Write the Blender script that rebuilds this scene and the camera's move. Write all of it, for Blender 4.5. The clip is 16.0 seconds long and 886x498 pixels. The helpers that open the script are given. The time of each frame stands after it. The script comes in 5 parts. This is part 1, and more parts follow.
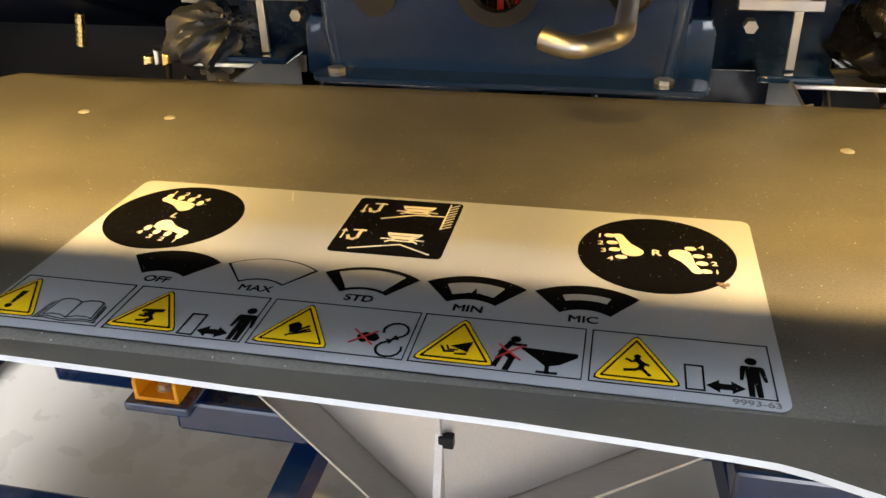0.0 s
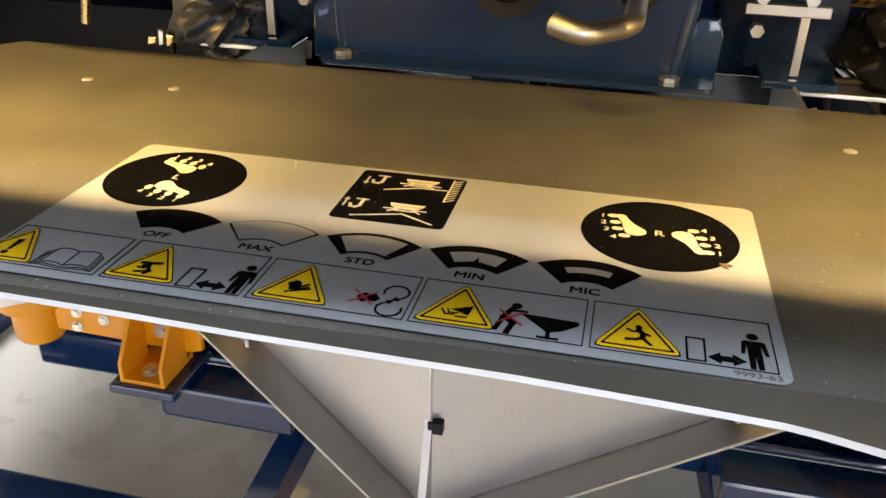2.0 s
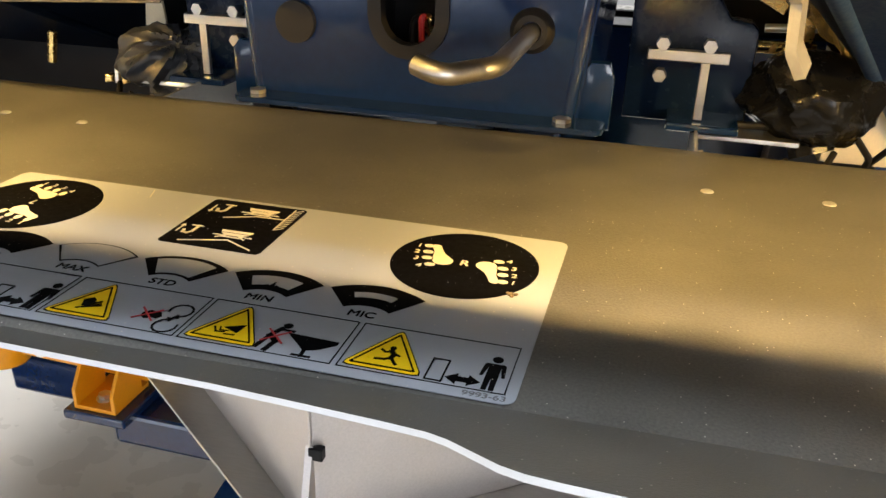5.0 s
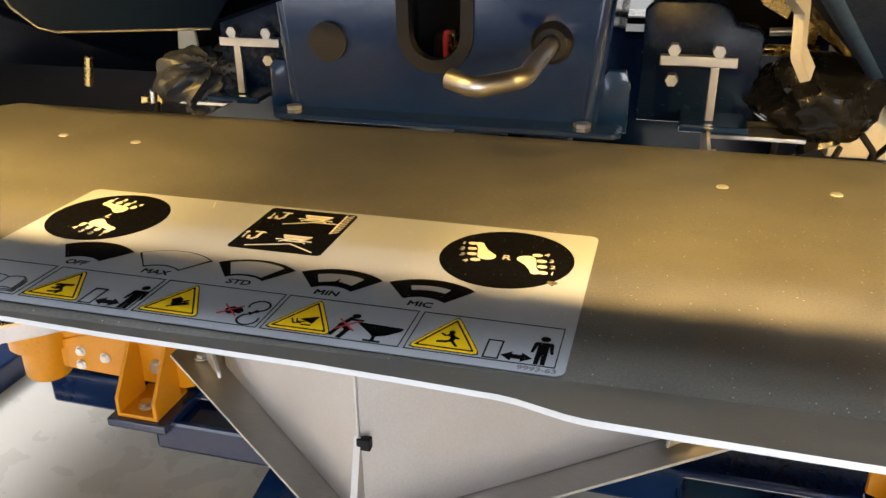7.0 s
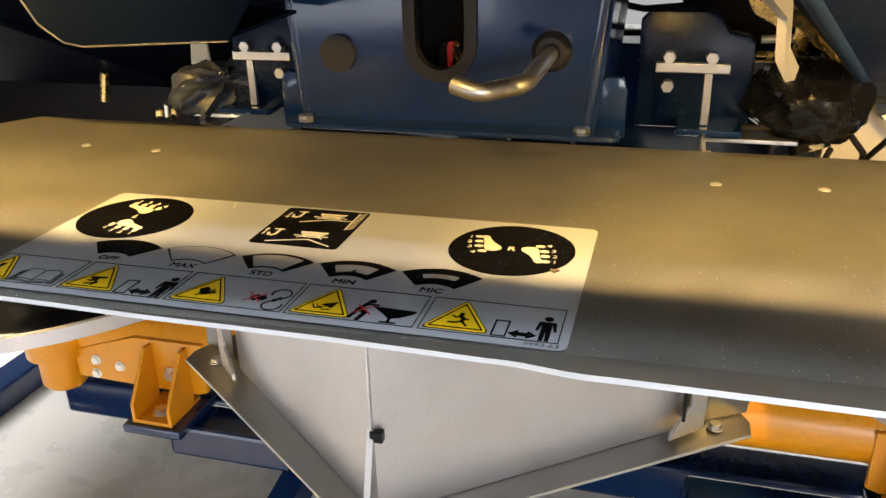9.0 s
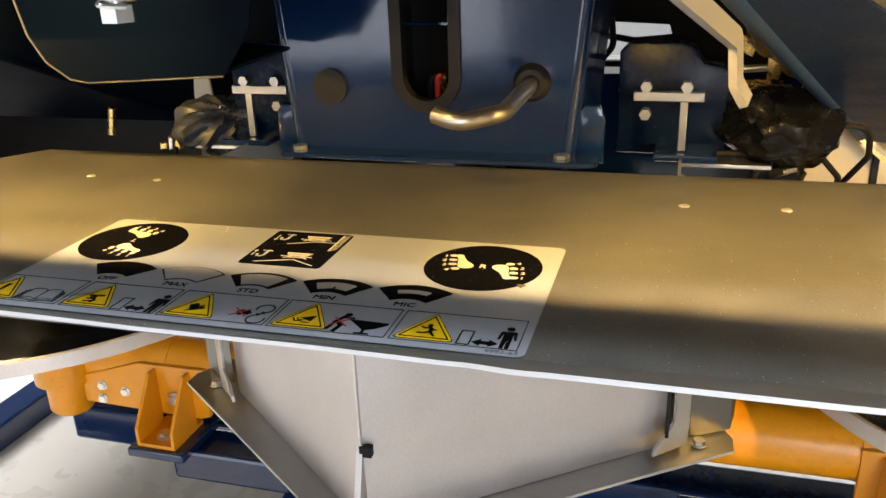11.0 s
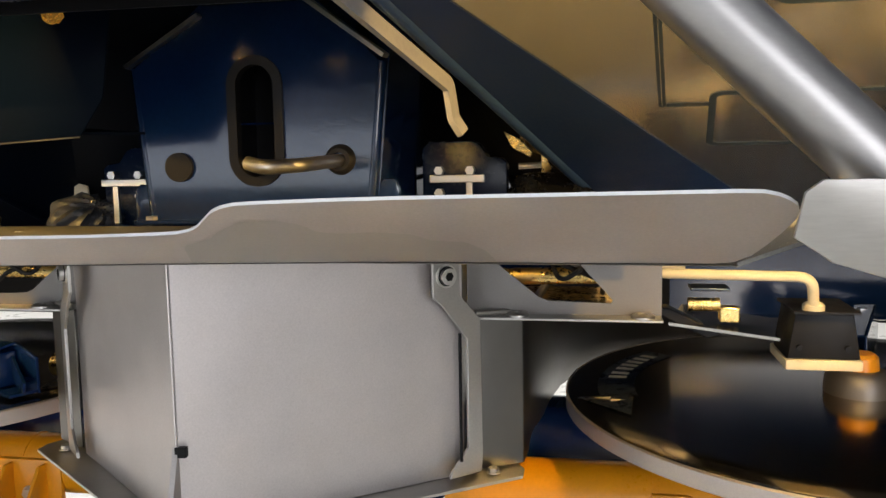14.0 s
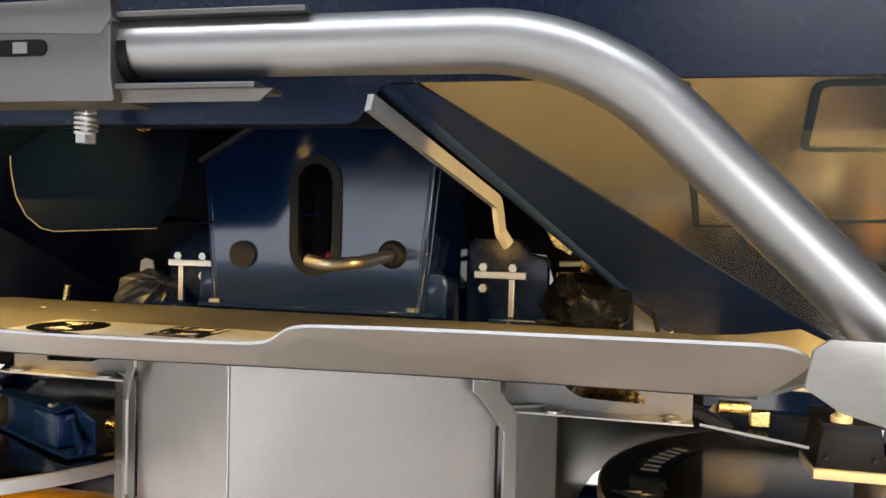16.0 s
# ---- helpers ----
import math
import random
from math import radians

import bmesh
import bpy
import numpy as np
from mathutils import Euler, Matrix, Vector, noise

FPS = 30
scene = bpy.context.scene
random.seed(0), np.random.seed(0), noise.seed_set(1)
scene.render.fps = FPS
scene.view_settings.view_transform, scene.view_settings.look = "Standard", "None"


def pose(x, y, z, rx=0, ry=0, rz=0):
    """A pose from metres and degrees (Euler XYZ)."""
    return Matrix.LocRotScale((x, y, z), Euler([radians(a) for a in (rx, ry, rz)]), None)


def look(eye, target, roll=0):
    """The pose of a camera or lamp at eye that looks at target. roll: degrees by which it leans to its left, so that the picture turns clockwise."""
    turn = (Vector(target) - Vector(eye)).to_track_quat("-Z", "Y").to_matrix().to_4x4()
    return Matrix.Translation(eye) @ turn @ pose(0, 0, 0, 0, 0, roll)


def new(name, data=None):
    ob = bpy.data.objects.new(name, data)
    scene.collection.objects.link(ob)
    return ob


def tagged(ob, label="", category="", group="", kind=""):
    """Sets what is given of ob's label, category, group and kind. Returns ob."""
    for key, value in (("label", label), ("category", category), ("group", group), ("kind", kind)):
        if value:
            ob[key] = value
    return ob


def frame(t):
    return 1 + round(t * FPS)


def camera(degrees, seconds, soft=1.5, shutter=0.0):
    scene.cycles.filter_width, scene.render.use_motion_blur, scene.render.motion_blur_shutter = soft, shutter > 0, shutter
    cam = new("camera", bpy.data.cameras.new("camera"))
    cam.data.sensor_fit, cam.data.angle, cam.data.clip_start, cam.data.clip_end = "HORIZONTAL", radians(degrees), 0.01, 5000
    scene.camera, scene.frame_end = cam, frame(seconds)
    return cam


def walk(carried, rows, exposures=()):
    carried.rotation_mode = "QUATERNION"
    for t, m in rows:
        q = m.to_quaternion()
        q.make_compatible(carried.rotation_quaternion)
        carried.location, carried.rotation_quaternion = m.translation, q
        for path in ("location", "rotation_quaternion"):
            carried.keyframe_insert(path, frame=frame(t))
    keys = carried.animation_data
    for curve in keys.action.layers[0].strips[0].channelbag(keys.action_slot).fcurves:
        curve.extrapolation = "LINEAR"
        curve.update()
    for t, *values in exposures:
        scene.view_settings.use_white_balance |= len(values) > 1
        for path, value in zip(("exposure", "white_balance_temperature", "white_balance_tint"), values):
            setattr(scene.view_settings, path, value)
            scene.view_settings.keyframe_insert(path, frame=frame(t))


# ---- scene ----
cam = camera(56.5, 16.0)
PATH = [
    (0, (-0.073, -0.264, 1.006), (-0.467, 1.449, 0.053), -1.6),
    (0.5, (-0.068, -0.26, 1.004), (-0.446, 1.461, 0.058), -1.3),
    (1, (-0.058, -0.257, 1.007), (-0.434, 1.467, 0.066), -1.4),
    (1.5, (-0.066, -0.255, 0.99), (-0.43, 1.48, 0.062), -0.6),
    (2, (-0.077, -0.273, 0.986), (-0.452, 1.459, 0.059), 1.5),
    (2.5, (-0.07, -0.26, 0.986), (-0.456, 1.472, 0.063), 1.4),
    (3, (-0.061, -0.241, 0.986), (-0.458, 1.486, 0.059), 1.0),
    (3.5, (-0.045, -0.228, 0.987), (-0.459, 1.498, 0.066), 0.9),
    (4, (0.014, -0.245, 0.971), (-0.427, 1.487, 0.074), 1.6),
    (4.5, (0.044, -0.263, 0.972), (-0.42, 1.485, 0.117), 1.8),
    (5, (0.04, -0.265, 0.99), (-0.425, 1.492, 0.154), 1.6),
    (5.2, (0.037, -0.263, 0.995), (-0.433, 1.494, 0.164), 1.5),
    (7.3, (0.032, -0.320, 1.007), (-0.458, 1.441, 0.193), -0.7),
    (7.5, (0.036, -0.322, 1.013), (-0.456, 1.440, 0.204), -0.8),
    (8, (0.038, -0.328, 1.005), (-0.464, 1.438, 0.209), -1.2),
    (8.2, (0.037, -0.332, 1.002), (-0.463, 1.436, 0.209), -1.2),
    (10.3, (0.057, -0.369, 1.003), (-0.467, 1.412, 0.258), -1.8),
    (10.5, (0.065, -0.371, 1.006), (-0.466, 1.411, 0.269), -1.9),
    (11, (0.07, -0.376, 1.007), (-0.462, 1.417, 0.298), -2.0),
    (11.5, (0.074, -0.392, 1.009), (-0.454, 1.408, 0.316), -2.0),
    (12, (0.097, -0.438, 1.018), (-0.429, 1.384, 0.382), -1.6),
    (12.5, (0.18, -0.499, 1.022), (-0.337, 1.363, 0.508), -1.6),
    (13, (0.262, -0.517, 0.998), (-0.193, 1.383, 0.569), -2.3),
    (13.5, (0.245, -0.521, 0.949), (-0.142, 1.424, 0.686), -1.7),
    (13.6, (0.236, -0.537, 0.919), (-0.135, 1.414, 0.681), -1.3),
    (13.8, (0.226, -0.533, 0.893), (-0.123, 1.422, 0.654), -0.8),
    (14, (0.239, -0.546, 0.871), (-0.132, 1.407, 0.649), -1.0),
    (14.5, (0.199, -0.583, 0.837), (-0.176, 1.371, 0.631), 0.9),
    (15, (0.204, -0.585, 0.846), (-0.202, 1.367, 0.679), 1.7),
    (15.5, (0.219, -0.574, 0.872), (-0.226, 1.371, 0.738), 1.3),
    (15.7, (0.222, -0.579, 0.895), (-0.23, 1.366, 0.785), 1.4),
    (16, (0.244, -0.605, 0.92), (-0.222, 1.339, 0.844), 1.4),
]
walk(cam, [(t, look(eye, target, roll)) for t, eye, target, roll in PATH],
     [(0, 0.0), (10.5, -0.02), (11.5, -0.05), (12.0, -0.18), (12.5, -0.34), (13.0, -0.44), (14.0, -0.54), (14.5, -0.5), (15.0, -0.35), (16.0, -0.28)])

# ---- world, sky and assumed hall lights ----
CX = -0.18                                   # centre plane of the machine
world = bpy.data.worlds.new("hall_sky")
world.use_nodes = True
scene.world = world
wn = world.node_tree
sky = wn.nodes.new("ShaderNodeTexSky")
sky.sky_type, sky.sun_disc = "NISHITA", False
sky.sun_elevation, sky.sun_rotation = radians(14.5), radians(163)
wn.links.new(sky.outputs[0], wn.nodes["Background"].inputs[0])
wn.nodes["Background"].inputs[1].default_value = 0.12


def area(name, loc, target, sx, sy, watts, col):
    lamp = new(name, bpy.data.lights.new(name, "AREA"))
    lamp.data.shape, lamp.data.size, lamp.data.size_y = "RECTANGLE", sx, sy
    lamp.data.energy, lamp.data.color = watts, col
    lamp.matrix_world = look(loc, target)
    return lamp


# assumed overhead lights, no fittings built
area("overhead_area_light", (-0.6, -1.6, 4.3), (-0.6, -1.6, 0), 5.0, 0.5, 170, (0.84, 0.91, 1.0))
area("overhead_area_light", (-0.6, 2.6, 4.3), (-0.6, 2.6, 0), 5.0, 0.5, 380, (0.95, 0.97, 1.0))
# front fill added for the box; the south wall has no doorway
area("front_fill_light", (2.2, -5.6, 1.3), (0.0, 0, 0.8), 4.0, 2.0, 235, (0.95, 0.95, 1.0))
# overhead fill added to brighten the floor on the left
area("overhead_area_light", (-4.2, 0.8, 4.3), (-3.6, 0.8, 0), 4.0, 1.4, 320, (0.97, 0.97, 1.0))
# low fill added for the bright reflection in the tower panel
area("front_fill_light", (-2.3, -5.7, 0.60), (-0.2, 0, 0.60), 4.2, 1.1, 52, (0.84, 0.90, 1.0))
# warm fills added unseen behind the fascia, aimed over the cover plate and discs
WARM_FILLS = ((-0.02, 1.035, (0.93, 0, -0.37), 2.3), (-0.34, 1.035, (-0.93, 0, -0.37), 3.0), (-0.18, 1.035, (0, 0.3, -0.95), 0.44),
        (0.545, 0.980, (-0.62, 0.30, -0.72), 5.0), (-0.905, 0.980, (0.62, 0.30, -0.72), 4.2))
for x, z, aim, watts in WARM_FILLS:
    lamp = new("warm_fill_lamp", bpy.data.lights.new("warm_fill_lamp", "AREA"))
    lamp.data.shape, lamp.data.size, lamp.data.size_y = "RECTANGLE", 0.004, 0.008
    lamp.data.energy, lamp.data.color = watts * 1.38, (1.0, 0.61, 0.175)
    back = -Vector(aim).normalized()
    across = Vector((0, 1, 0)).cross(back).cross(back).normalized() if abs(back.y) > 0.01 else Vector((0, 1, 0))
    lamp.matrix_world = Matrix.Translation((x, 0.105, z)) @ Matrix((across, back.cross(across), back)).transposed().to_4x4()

# ---- materials ----


def material(name, base, rough=0.5, metal=0.0, var=0.25, scale=40.0, fine=400.0, bump=0.0, coat=0.0, stretch=(1, 1, 1), rvar=0.12, spec=0.5, specks=0.0):
    m = bpy.data.materials.new(name)
    m.use_nodes = True
    n, l = m.node_tree.nodes, m.node_tree.links
    b = n["Principled BSDF"]
    geo = n.new("ShaderNodeNewGeometry")
    mp = n.new("ShaderNodeMapping")
    mp.inputs["Scale"].default_value = stretch
    l.new(geo.outputs["Position"], mp.inputs[0])
    big, small = n.new("ShaderNodeTexNoise"), n.new("ShaderNodeTexNoise")
    big.inputs["Scale"].default_value, small.inputs["Scale"].default_value = scale, fine
    big.inputs["Detail"].default_value, small.inputs["Detail"].default_value = 5, 3
    l.new(geo.outputs["Position"], big.inputs[0])
    l.new(mp.outputs[0], small.inputs[0])
    mix = n.new("ShaderNodeMath")
    mix.operation = "MULTIPLY_ADD"
    mix.inputs[1].default_value = 0.5
    l.new(small.outputs[0], mix.inputs[0])
    half = n.new("ShaderNodeMath")
    half.operation = "MULTIPLY"
    half.inputs[1].default_value = 0.5
    l.new(big.outputs[0], half.inputs[0])
    l.new(half.outputs[0], mix.inputs[2])
    ramp = n.new("ShaderNodeValToRGB")
    ramp.color_ramp.elements[0].position, ramp.color_ramp.elements[1].position = 0.3, 0.7
    lo, hi = 1 - var, 1 + var * 0.6
    ramp.color_ramp.elements[0].color = (*[min(1, c * lo) for c in base], 1)
    ramp.color_ramp.elements[1].color = (*[min(1, c * hi) for c in base], 1)
    l.new(mix.outputs[0], ramp.inputs[0])
    l.new(ramp.outputs[0], b.inputs["Base Color"])
    rr = n.new("ShaderNodeMapRange")
    rr.inputs[3].default_value, rr.inputs[4].default_value = max(0.02, rough - rvar), min(1, rough + rvar)
    rr.inputs[1].default_value, rr.inputs[2].default_value = 0.3, 0.7
    l.new(mix.outputs[0], rr.inputs[0])
    l.new(rr.outputs[0], b.inputs["Roughness"])
    b.inputs["Metallic"].default_value = metal
    b.inputs["Specular IOR Level"].default_value = spec
    if specks:
        vor = n.new("ShaderNodeTexVoronoi")
        vor.inputs["Scale"].default_value = specks
        l.new(geo.outputs["Position"], vor.inputs["Vector"])
        thr = n.new("ShaderNodeMapRange")
        thr.inputs[1].default_value, thr.inputs[2].default_value, thr.inputs[3].default_value, thr.inputs[4].default_value = 0.08, 0.14, 1.0, 0.0
        l.new(vor.outputs["Distance"], thr.inputs[0])
        pick = n.new("ShaderNodeMath")
        pick.operation = "GREATER_THAN"
        pick.inputs[1].default_value = 0.80
        sep = n.new("ShaderNodeSeparateColor")
        l.new(vor.outputs["Color"], sep.inputs[0])
        l.new(sep.outputs[0], pick.inputs[0])
        mul = n.new("ShaderNodeMath")
        mul.operation = "MULTIPLY"
        l.new(thr.outputs[0], mul.inputs[0])
        l.new(pick.outputs[0], mul.inputs[1])
        dust = n.new("ShaderNodeMix")
        dust.data_type = "RGBA"
        dust.inputs["B"].default_value = (0.75, 0.72, 0.64, 1)
        l.new(mul.outputs[0], dust.inputs["Factor"])
        l.new(ramp.outputs[0], dust.inputs["A"])
        l.new(dust.outputs["Result"], b.inputs["Base Color"])
    b.inputs["Coat Weight"].default_value, b.inputs["Coat Roughness"].default_value = coat, 0.06
    if bump:
        bp = n.new("ShaderNodeBump")
        bp.inputs["Strength"].default_value, bp.inputs["Distance"].default_value = bump, 0.001
        l.new(small.outputs[0], bp.inputs["Height"])
        l.new(bp.outputs[0], b.inputs["Normal"])
    return m


STEEL = material("brushed_stainless", (0.52, 0.51, 0.49), 0.40, 1.0, 0.14, 14, 500, 0.10, stretch=(0.15, 1, 1), rvar=0.06)
PLATE = material("dusty_stainless_cover", (0.184, 0.180, 0.166), 0.44, 0.40, 0.42, 17, 700, 0.3, rvar=0.08, specks=330.0)
SATIN = material("satin_stainless_sheet", (0.60, 0.568, 0.558), 0.46, 0.9, 0.15, 11, 500, 0.06, rvar=0.08)
WET = material("stained_satin_stainless", (0.50, 0.487, 0.468), 0.40, 0.9, 0.12, 14, 500, 0.06, rvar=0.06)
TUBE = material("polished_tube_steel", (0.47, 0.46, 0.455), 0.43, 1.0, 0.08, 20, 600, 0.05, stretch=(0.1, 1, 1), rvar=0.04)
SLEEVE = material("dull_clamp_steel", (0.215, 0.205, 0.195), 0.48, 0.9, 0.15, 14, 500, 0.08, rvar=0.08)
MIRROR = material("bright_rolled_steel", (0.40, 0.375, 0.33), 0.24, 1.0, 0.10, 8, 300, 0.04, rvar=0.05)
NAVY = material("navy_gloss_paint", (0.0048, 0.0195, 0.074), 0.13, 0.0, 0.2, 12, 140, 0.07, coat=0.32, rvar=0.05)
# darker navy with less reflection; on the lever brackets it stands in for shadow
FASCIA = material("darkened_navy_paint", (0.004, 0.011, 0.034), 0.26, 0.0, 0.2, 12, 140, 0.05, rvar=0.05, spec=0.22)
# shaded copy of the rolled steel: gloom round the guard is in its colour
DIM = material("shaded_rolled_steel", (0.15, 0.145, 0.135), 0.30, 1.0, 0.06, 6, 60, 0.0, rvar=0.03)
# near-black navy: shade of the hopper inside and side cover is in this colour
DEEP = material("shade_darkened_navy", (0.0012, 0.0035, 0.010), 0.45, 0.0, 0.2, 12, 260, 0.03, rvar=0.03, spec=0.03)
GREY = material("polished_hopper_sheet", (0.78, 0.77, 0.75), 0.19, 0.92, 0.02, 4, 40, 0.0, rvar=0.004)
ORANGE = material("orange_gloss_paint", (0.72, 0.285, 0.003), 0.36, 0.0, 0.10, 9, 200, 0.05, coat=0.1)
BLACK = material("black_rubber", (0.014, 0.013, 0.012), 0.55, 0.0, 0.3, 30, 500, 0.1, spec=0.3)
# black for plastic parts, and for holes and screens that stand in for shade
DARK = material("black_plastic_and_shade", (0.007, 0.007, 0.008), 0.42, 0.0, 0.3, 30, 500, 0.1, spec=0.2)
GREYBAG = material("grey_gathered_film", (0.036, 0.040, 0.046), 0.36, 0.0, 0.2, 30, 160, 0.05, spec=0.4)
BAG = material("black_bin_liner_film", (0.006, 0.0063, 0.0072), 0.24, 0.0, 0.3, 30, 160, 0.05, spec=0.30)
ZINC = material("zinc_plated_steel", (0.72, 0.71, 0.68), 0.32, 1.0, 0.08, 40, 120, 0.0, rvar=0.04)
CUT = material("bright_cut_edge", (0.66, 0.66, 0.67), 0.40, 0.25, 0.05, 40, 500)
RIVET = material("bright_aluminium_rivet", (0.42, 0.42, 0.41), 0.42, 0.35, 0.1, 60, 700)
BRASS = material("yellow_toned_steel", (0.80, 0.58, 0.22), 0.28, 1.0, 0.12, 30, 200, 0.0)
CREAM = material("cream_plastic_and_lit_metal", (0.66, 0.59, 0.42), 0.45, 0.0, 0.10, 30, 400, 0.05)
CONCRETE = material("sealed_hall_floor", (0.70, 0.665, 0.60), 0.30, 0.0, 0.05, 1.6, 14, 0.0, coat=0.25)
WALLPAINT = material("grey_wall_paint", (0.36, 0.36, 0.36), 0.6, 0.0, 0.06, 1.0, 80, 0.05)
DECAL = material("silver_decal_film", (0.45, 0.488, 0.555), 0.50, 0.30, 0.05, 20, 900, 0.03, specks=300.0)
INK = material("black_print", (0.003, 0.003, 0.0035), 0.45, 0.0, 0.3, 300, 1500, 0.02, spec=0.05, specks=520.0)
FAINT = material("faded_grey_print", (0.17, 0.175, 0.19), 0.45, 0.1, 0.1, 100, 900)
GALV = material("galvanised_bar", (0.055, 0.068, 0.092), 0.34, 1.0, 0.05, 30, 60, 0.0, rvar=0.02)
PALE = material("pale_print", (0.74, 0.70, 0.58), 0.45, 0.0, 0.05, 100, 900)
YELLOW = material("yellow_print", (0.98, 0.66, 0.010), 0.38, 0.0, 0.05, 100, 900)
RED = material("red_print", (0.55, 0.04, 0.05), 0.45, 0.0, 0.1, 100, 900)
# colour of the dark reflection laid on the hopper edge
DARK_REFLECTION = material("dark_reflection_slate", (0.016, 0.035, 0.086), 0.42, 0.0, 0.2, 20, 300, 0.03, spec=0.12)
# tone for the dark reflections of pressed panel edges
PANEL_LINE = material("dark_panel_line_grey", (0.035, 0.050, 0.062), 0.55, 0.0, 0.15, 20, 300, 0.02, spec=0.12)
# opaque film with the warm light's gold in its base colour
FOIL = material("gold_toned_crumpled_film", (0.42, 0.36, 0.22), 0.16, 0.75, 0.3, 60, 300, 0.05, rvar=0.06)
SOIL = material("dry_brown_soil", (0.20, 0.15, 0.09), 0.9, 0.0, 0.4, 900, 3000, 0.3)
LAMINATE = material("navy_print", (0.015, 0.022, 0.04), 0.3, 0.0, 0.1, 60, 900)

STAY = material("galvanised_flat_bar", (0.30, 0.30, 0.30), 0.36, 0.3, 0.12, 30, 240, 0.03, rvar=0.08)
DISC = material("turned_bright_steel_disc", (0.62, 0.55, 0.43), 0.15, 1.0, 0.06, 5, 60, 0.0, rvar=0.02)
turned = DISC.node_tree.nodes.new("ShaderNodeTangent")
turned.direction_type, turned.axis = "RADIAL", "Z"
DISC.node_tree.links.new(turned.outputs[0], DISC.node_tree.nodes["Principled BSDF"].inputs["Tangent"])
DISC.node_tree.nodes["Principled BSDF"].inputs["Anisotropic"].default_value = 0.35

# ---- builders ----
MIRRORED = [False]


def thing(name, loc, label, category, group="", kind=""):
    x = 2 * CX - loc[0] if MIRRORED[0] else loc[0]
    ob = new(name)
    ob.empty_display_size = 0.02
    ob.location = (x, loc[1], loc[2])
    return tagged(ob, label, category, group, kind)


def part(name, bm, mat, parent=None, label="", smooth=False):
    if MIRRORED[0]:
        bmesh.ops.transform(bm, matrix=Matrix.Translation((2 * CX, 0, 0)) @ Matrix.Diagonal((-1, 1, 1, 1)), verts=bm.verts)
        bmesh.ops.reverse_faces(bm, faces=bm.faces)
    me = bpy.data.meshes.new(name)
    bm.to_mesh(me)
    bm.free()
    me.materials.append(mat)
    if smooth:
        me.polygons.foreach_set("use_smooth", [True] * len(me.polygons))
        me.set_sharp_from_angle(angle=radians(38))
    ob = new(name, me)
    if parent is not None:
        ob.parent = parent
        if parent.type == "EMPTY":
            ob.matrix_parent_inverse = Matrix.Translation(-parent.location)
    if label:
        ob["label"] = label
    return ob


def bx(x0, x1, y0, y1, z0, z1, r=0.0, bm=None, turn=None):
    b = bmesh.new()
    bmesh.ops.create_cube(b, size=1)
    bmesh.ops.transform(b, matrix=Matrix.Translation(((x0 + x1) / 2, (y0 + y1) / 2, (z0 + z1) / 2)) @ Matrix.Diagonal((x1 - x0, y1 - y0, z1 - z0, 1)), verts=b.verts)
    if r:
        bmesh.ops.bevel(b, geom=b.edges[:], offset=r, segments=2, affect="EDGES", profile=0.5)
    if turn is not None:
        bmesh.ops.transform(b, matrix=turn, verts=b.verts)
    return join(bm, b)


def join(bm, b):
    if bm is None:
        return b
    me = bpy.data.meshes.new("tmp")
    b.to_mesh(me)
    b.free()
    bm.from_mesh(me)
    bpy.data.meshes.remove(me)
    return bm


def prism(pts, vec, bm=None, r=0.0):
    """A planar outline of points, thickened by vec."""
    b = bmesh.new()
    vec = Vector(vec)
    lo = [b.verts.new(p) for p in pts]
    hi = [b.verts.new(Vector(p) + vec) for p in pts]
    n = len(pts)
    rim = []
    b.faces.new(lo[::-1])
    b.faces.new(hi)
    for i in range(n):
        b.faces.new((lo[i], lo[(i + 1) % n], hi[(i + 1) % n], hi[i]))
    bmesh.ops.recalc_face_normals(b, faces=b.faces[:])
    if r:
        rim = [e for e in b.edges if abs((e.verts[0].co - e.verts[1].co).normalized().dot(vec.normalized())) < 0.9]
        bmesh.ops.bevel(b, geom=rim, offset=r, segments=2, affect="EDGES", profile=0.5)
    return join(bm, b)


def ring(outer, inner, vec, bm=None):
    """A flat frame between two outlines of as many points, thickened by vec."""
    b = bmesh.new()
    vec = Vector(vec)
    rows = [[b.verts.new(Vector(p) + d) for p in loop] for loop in (outer, inner) for d in (Vector(), vec)]
    o0, o1, i0, i1 = rows
    n = len(outer)
    for i in range(n):
        j = (i + 1) % n
        for q in ((o0[i], o0[j], i0[j], i0[i]), (o1[i], i1[i], i1[j], o1[j]), (o0[i], o1[i], o1[j], o0[j]), (i0[i], i0[j], i1[j], i1[i])):
            b.faces.new(q)
    bmesh.ops.recalc_face_normals(b, faces=b.faces[:])
    return join(bm, b)


def fillet(pts, radius, steps=8):
    out = [Vector(pts[0])]
    for a, c, d in zip(pts, pts[1:], pts[2:]):
        a, c, d = Vector(a), Vector(c), Vector(d)
        u, v = (a - c), (d - c)
        half = u.angle(v) / 2
        t = min(radius / math.tan(half), u.length * 0.49, v.length * 0.49)
        p, q = c + u.normalized() * t, c + v.normalized() * t
        for k in range(steps + 1):
            f = k / steps
            out.append(p * (1 - f) ** 2 + c * 2 * f * (1 - f) + q * f * f)
    return out + [Vector(pts[-1])]


